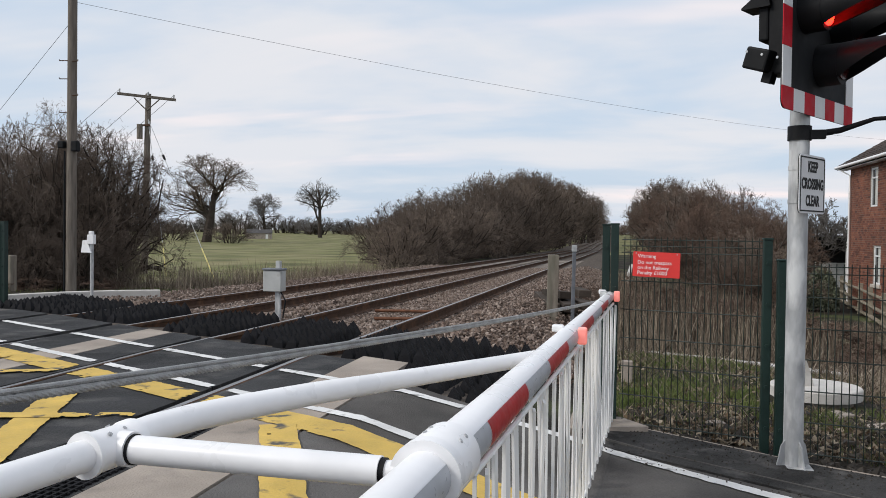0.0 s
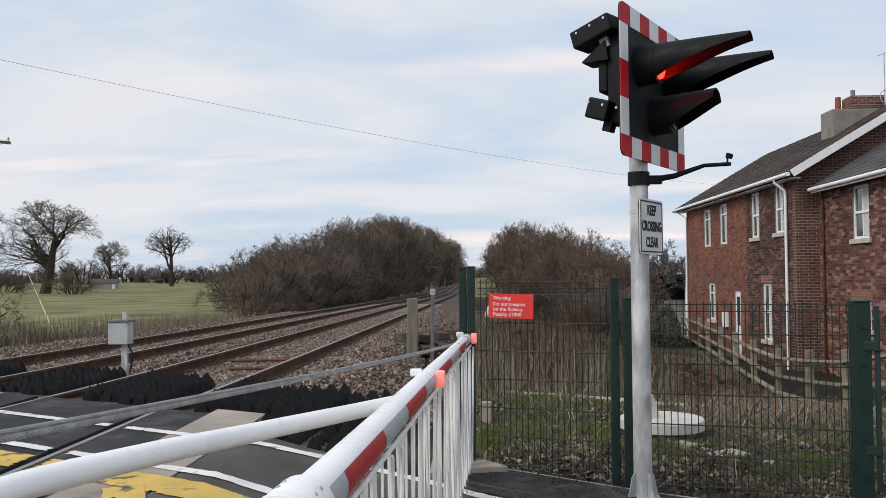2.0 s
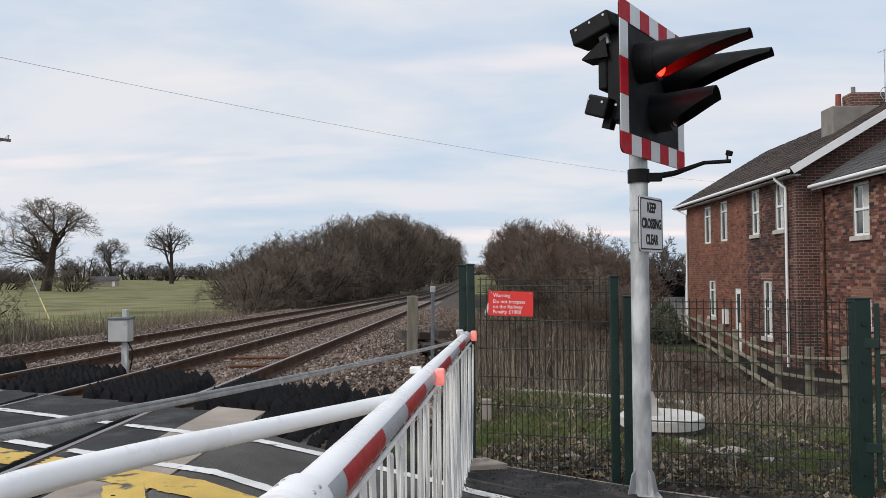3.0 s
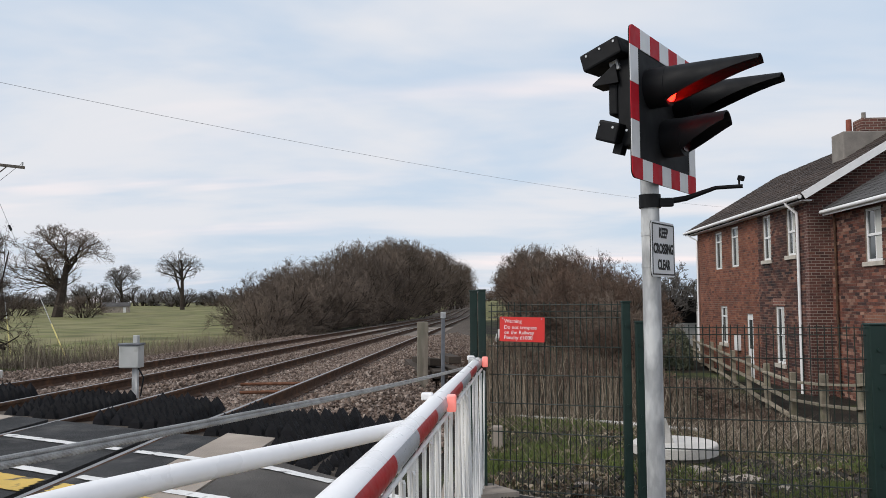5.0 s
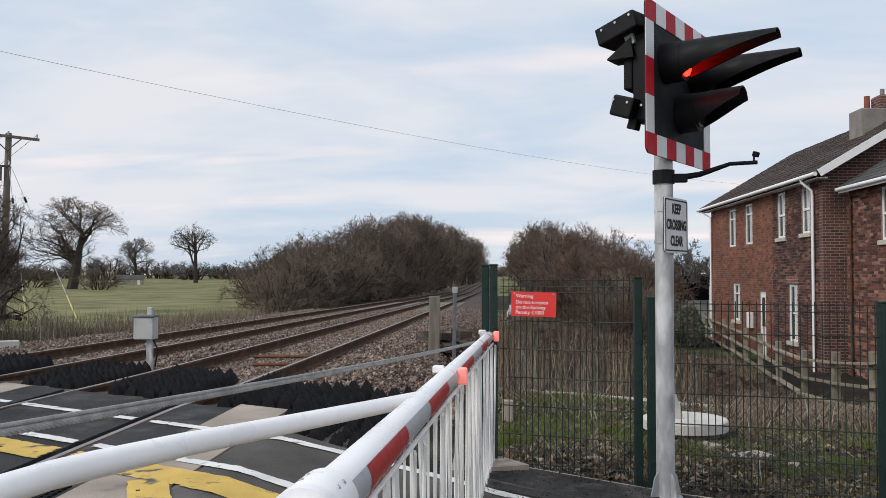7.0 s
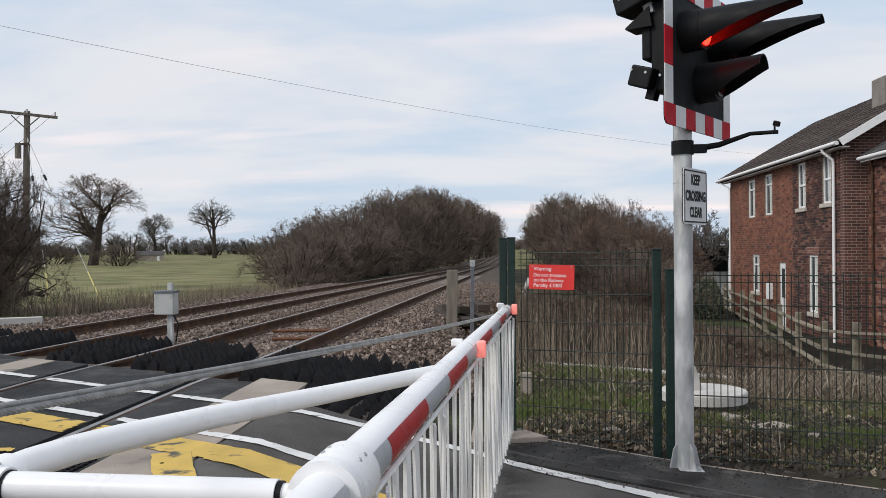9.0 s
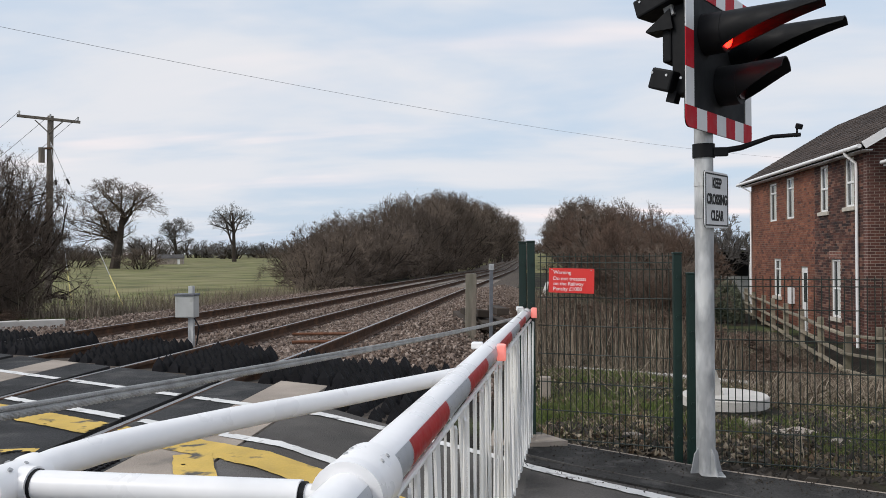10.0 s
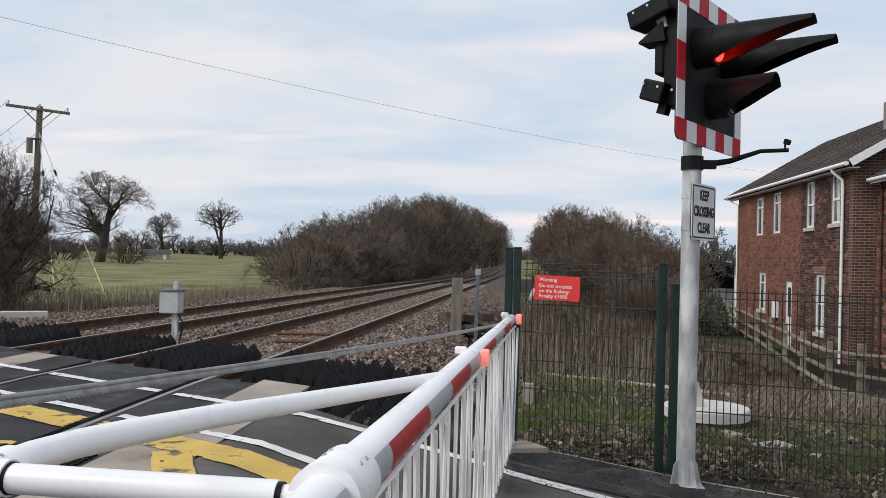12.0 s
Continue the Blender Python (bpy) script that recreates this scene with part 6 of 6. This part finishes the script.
for z, x in ((7.36, -1.15), (7.3, 0.05), (7.22, 1.15)):
    line = thing("power_line", "thin power line running from the crossarm", "wire", group="power lines")
    p = cm @ Vector((x, 0, 0.2 - x * 0.055))
    wire(((p.x, p.y, p.z), (p.x - 11, p.y + 1, p.z - 7.2)), 0.009, line, "span", sag=0.2)

# ---- lineside equipment ----
cab = thing("lineside_box", "small grey lineside equipment box on a post", "equipment box")
bx, by = -4.93, 11.5
part("stake", boxed(bx + 0.02, bx + 0.10, by - 0.03, by + 0.03, 0.0, 0.5, 0.005), M["galv"], cab)
body = part("body", boxed(bx - 0.14, bx + 0.14, by - 0.1, by + 0.1, 0.49, 0.8, 0.012), M["grey_box"], cab)
part("lid", boxed(bx - 0.15, bx + 0.15, by - 0.115, by + 0.115, 0.801, 0.83, 0.006), M["dark_galv"], body)
part("vent_stub", boxed(bx + 0.03, bx + 0.1, by - 0.04, by + 0.04, 0.83, 0.94, 0.008), M["grey_box"], cab)
part("cable", tubed([(bx + 0.12, by - 0.05, 0.49), (bx + 0.2, by - 0.06, 0.36), (bx + 0.16, by - 0.06, 0.1)], 0.012, 6), M["black"], cab)

ob = thing("timber_post", "old weathered timber post on the ballast", "post")
part("shaft", boxed(-0.095, 0.095, -0.08, 0.08, -0.25, 1.02, 0.012, pose(-1.09, 14.6, 0.0, 0, 0.8, 6)), M["timber"], ob)
ob = thing("steel_post", "slim grey steel post with a bolted head", "post")
part("shaft", boxed(-0.028, 0.028, -0.028, 0.028, -0.25, 1.12, 0.005, pose(-0.73, 14.5, 0.0, 0, 0.8, 12)), M["dark_galv"], ob)
part("head", boxed(-0.042, 0.042, -0.04, 0.04, 1.08, 1.19, 0.008, pose(-0.73, 14.5, 0.0, 0, 0.8, 12)), M["galv"], ob)
for i, (x, y, z, turn, ln) in enumerate(((-1.35, 16.6, 0.10, 12, 2.2), (-0.95, 16.2, 0.10, 8, 2.4), (-1.15, 16.5, 0.25, 16, 1.7), (-0.72, 17.2, 0.26, 10, 1.5), (-0.6, 15.9, 0.10, 15, 1.8))):
    t = new("old_sleeper", mesh_from(boxed(-0.12, 0.12, -ln / 2, ln / 2, -0.07, 0.07, 0.012), "old_sleeper", M["bark"]))
    t.matrix_basis = pose(x, y, track_z(y) - 0.17 + z, random.uniform(-3, 3), random.uniform(-4, 4), turn)
    tagged(t, "dark rotten timber sleeper lying on the ballast", "sleeper", "old sleepers")
for x0, x1, y in ((-4.0, -2.9, 13.6), (-3.6, -3.0, 12.2)):
    t = part("tie_bar", tubed([(x0, y, track_z(y) - 0.11), (x1, y + 0.05, track_z(y) - 0.10)], 0.025, 8), M["rust"])
    tagged(t, "rust-red steel tie bar between the rails", "tie bar", "tie bars")

# concrete cable trough, in lidded lengths
def trough(pts, label):
    ob = thing("cable_trough", label, "cable trough")
    for a, b in zip(pts, pts[1:]):
        a, b = Vector(a), Vector(b)
        n = max(1, round((b - a).length / 1.0))
        for i in range(n):
            p, q = a.lerp(b, i / n), a.lerp(b, (i + 1) / n)
            pz, qz = ground_z(p.x, p.y), ground_z(q.x, q.y)
            d = Vector((q.x - p.x, q.y - p.y, qz - pz))
            m = Matrix.Translation((p.x, p.y, pz)) @ d.to_track_quat("Y", "Z").to_matrix().to_4x4()
            part("lid", boxed(-0.09, 0.09, 0.006, d.length - 0.006, -0.05, 0.05, 0.008, m @ pose(0, 0, 0, 0, random.uniform(-2, 2), random.uniform(-1, 1))), M["pale"], ob)


trough(((-0.12, 12.9, 0), (1.0, 12.0, 0), (2.1, 11.4, 0), (2.9, 11.2, 0)), "pale concrete cable trough crossing the compound")
trough(((0.12, 16, 0), (0.3, 30, 0), (0.9, 52, 0)), "pale concrete cable trough along the railway")
cover = thing("manhole_cover", "round pale concrete cover slab on a chamber", "manhole cover")
cx, cy = 1.745, 7.9
cz = ground_z(cx, cy)
part("slab", tubed([(cx, cy, cz + 0.06), (cx, cy, cz + 0.145), (cx, cy, cz + 0.155)], [0.385, 0.385, 0.375], 36), M["pale"], cover, smooth=True)
part("chamber", tubed([(cx, cy, cz - 0.1), (cx, cy, cz + 0.06)], 0.31, 28), M["render"], cover)
bm = bmesh.new()
prism(bm, ((-0.07, 0), (0.05, 0), (-0.03, 0.24), (-0.06, 0.24)), 0.04, pose(cx - 0.07, cy - 0.05, cz + 0.15, 0, 0, 15))
part("marker", bm, M["pale"], cover, "pale tapered marker standing on the slab")
for i, (x, y, w) in enumerate(((1.72, 7.1, 0.26), (2.0, 6.7, 0.3), (0.75, 6.5, 0.13), (2.2, 6.35, 0.16))):
    t = new("broken_slab", mesh_from(boxed(-w / 2, w / 2, -w / 3, w / 3, -0.02, 0.03, 0.012), "broken_slab", M["concrete"]))
    t.matrix_basis = pose(x, y, ground_z(x, y) + 0.0, random.uniform(-6, 6), random.uniform(-6, 6), random.uniform(0, 90))
    tagged(t, "broken piece of concrete slab lying in the grass", "rubble", "rubble")
marker = thing("concrete_marker", "short pale concrete marker post in the grass", "post")
mx, my = 0.12, 8.6
part("shaft", boxed(-0.055, 0.055, -0.05, 0.05, -0.1, 0.22, 0.01, pose(mx, my, ground_z(mx, my))), M["concrete"], marker)

# far side of the crossing
wp = thing("marker_post", "slim white post with a small triangular plate", "post")
wx, wy = -9.12, 13.2
part("pole", tubed([(wx, wy, 0.0), (wx, wy, 1.3)], 0.03, 10), M["galv"], wp, smooth=True)
part("head", boxed(wx - 0.06, wx + 0.07, wy - 0.06, wy + 0.02, 1.1, 1.27, 0.01), M["white"], wp)
part("head_cap", boxed(wx - 0.035, wx + 0.035, wy - 0.05, wy + 0.02, 1.271, 1.33, 0.008), M["white"], wp)
bm = bmesh.new()
prism(bm, ((-0.22, -0.1), (0.02, -0.1), (-0.08, 0.12), (-0.18, 0.12)), 0.02, pose(wx, wy - 0.04, 1.05, 0, 0, -12))
part("plate", bm, M["white"], wp, "white angled plate")
kerb = thing("concrete_kerb", "pale concrete kerb behind the far guards", "kerb", kind="structure")
for a, b in (((-10.9, 12.8), (-10.3, 13.9)), ((-10.3, 13.9), (-9.6, 14.7)), ((-9.6, 14.7), (-8.9, 15.1))):
    d = Vector((b[0] - a[0], b[1] - a[1], 0))
    part("kerb_stone", boxed(0.004, d.length - 0.004, -0.09, 0.09, -0.2, 0.14, 0.015, Matrix.Translation((a[0], a[1], 0.03)) @ Matrix.Rotation(math.atan2(d.y, d.x), 4, "Z")), M["pale"], kerb)
fence_post(-9.96, 12.05, 0.0, 1.47, 0.09, "dark green fence post across the railway")
fence_post(-10.06, 12.0, 0.0, 1.45, 0.07, "dark green fence post across the railway")
ob = thing("timber_post", "short brown timber post in the grass", "post")
part("shaft", boxed(-0.1, 0.1, -0.1, 0.1, -0.2, 0.75, 0.015, pose(-13.4, 16.4, 0.0)), M["timber"], ob)

# grit lying on the footway
rng = np.random.default_rng(44)
spots = []
while len(spots) < 1300:
    x, w = rng.uniform(-0.2, 3.6), rng.uniform(4.5, 5.32) if rng.random() < 0.7 else rng.uniform(5.15, 5.34)
    spots.append((x, y_at(w, x), road_z(x) + 0.015))
scatter("grit", "loose grit and crumbs lying on the black footway", "grit", spots, OCTA_V, OCTA_F, M["clods"], (0.002, 0.008), seed=12)

# bricks of the houses
lay_bricks(house, XA - 0.02, YN, YS - 0.002, ZG, ZE - 0.03, near_holes, DARK, 290)
lay_bricks(house, XA, YS, YF, ZG, ZE - 0.03, far_holes, ORANGE)
lay_bricks(ext, XB, 17.6, YN - 0.29, ZG, ZB - 0.03, b_holes, MIXED, 290)
lay_bricks(ext, XB, 12.0, 17.59, ZG, ZB - 0.03, b_holes, MIXED)
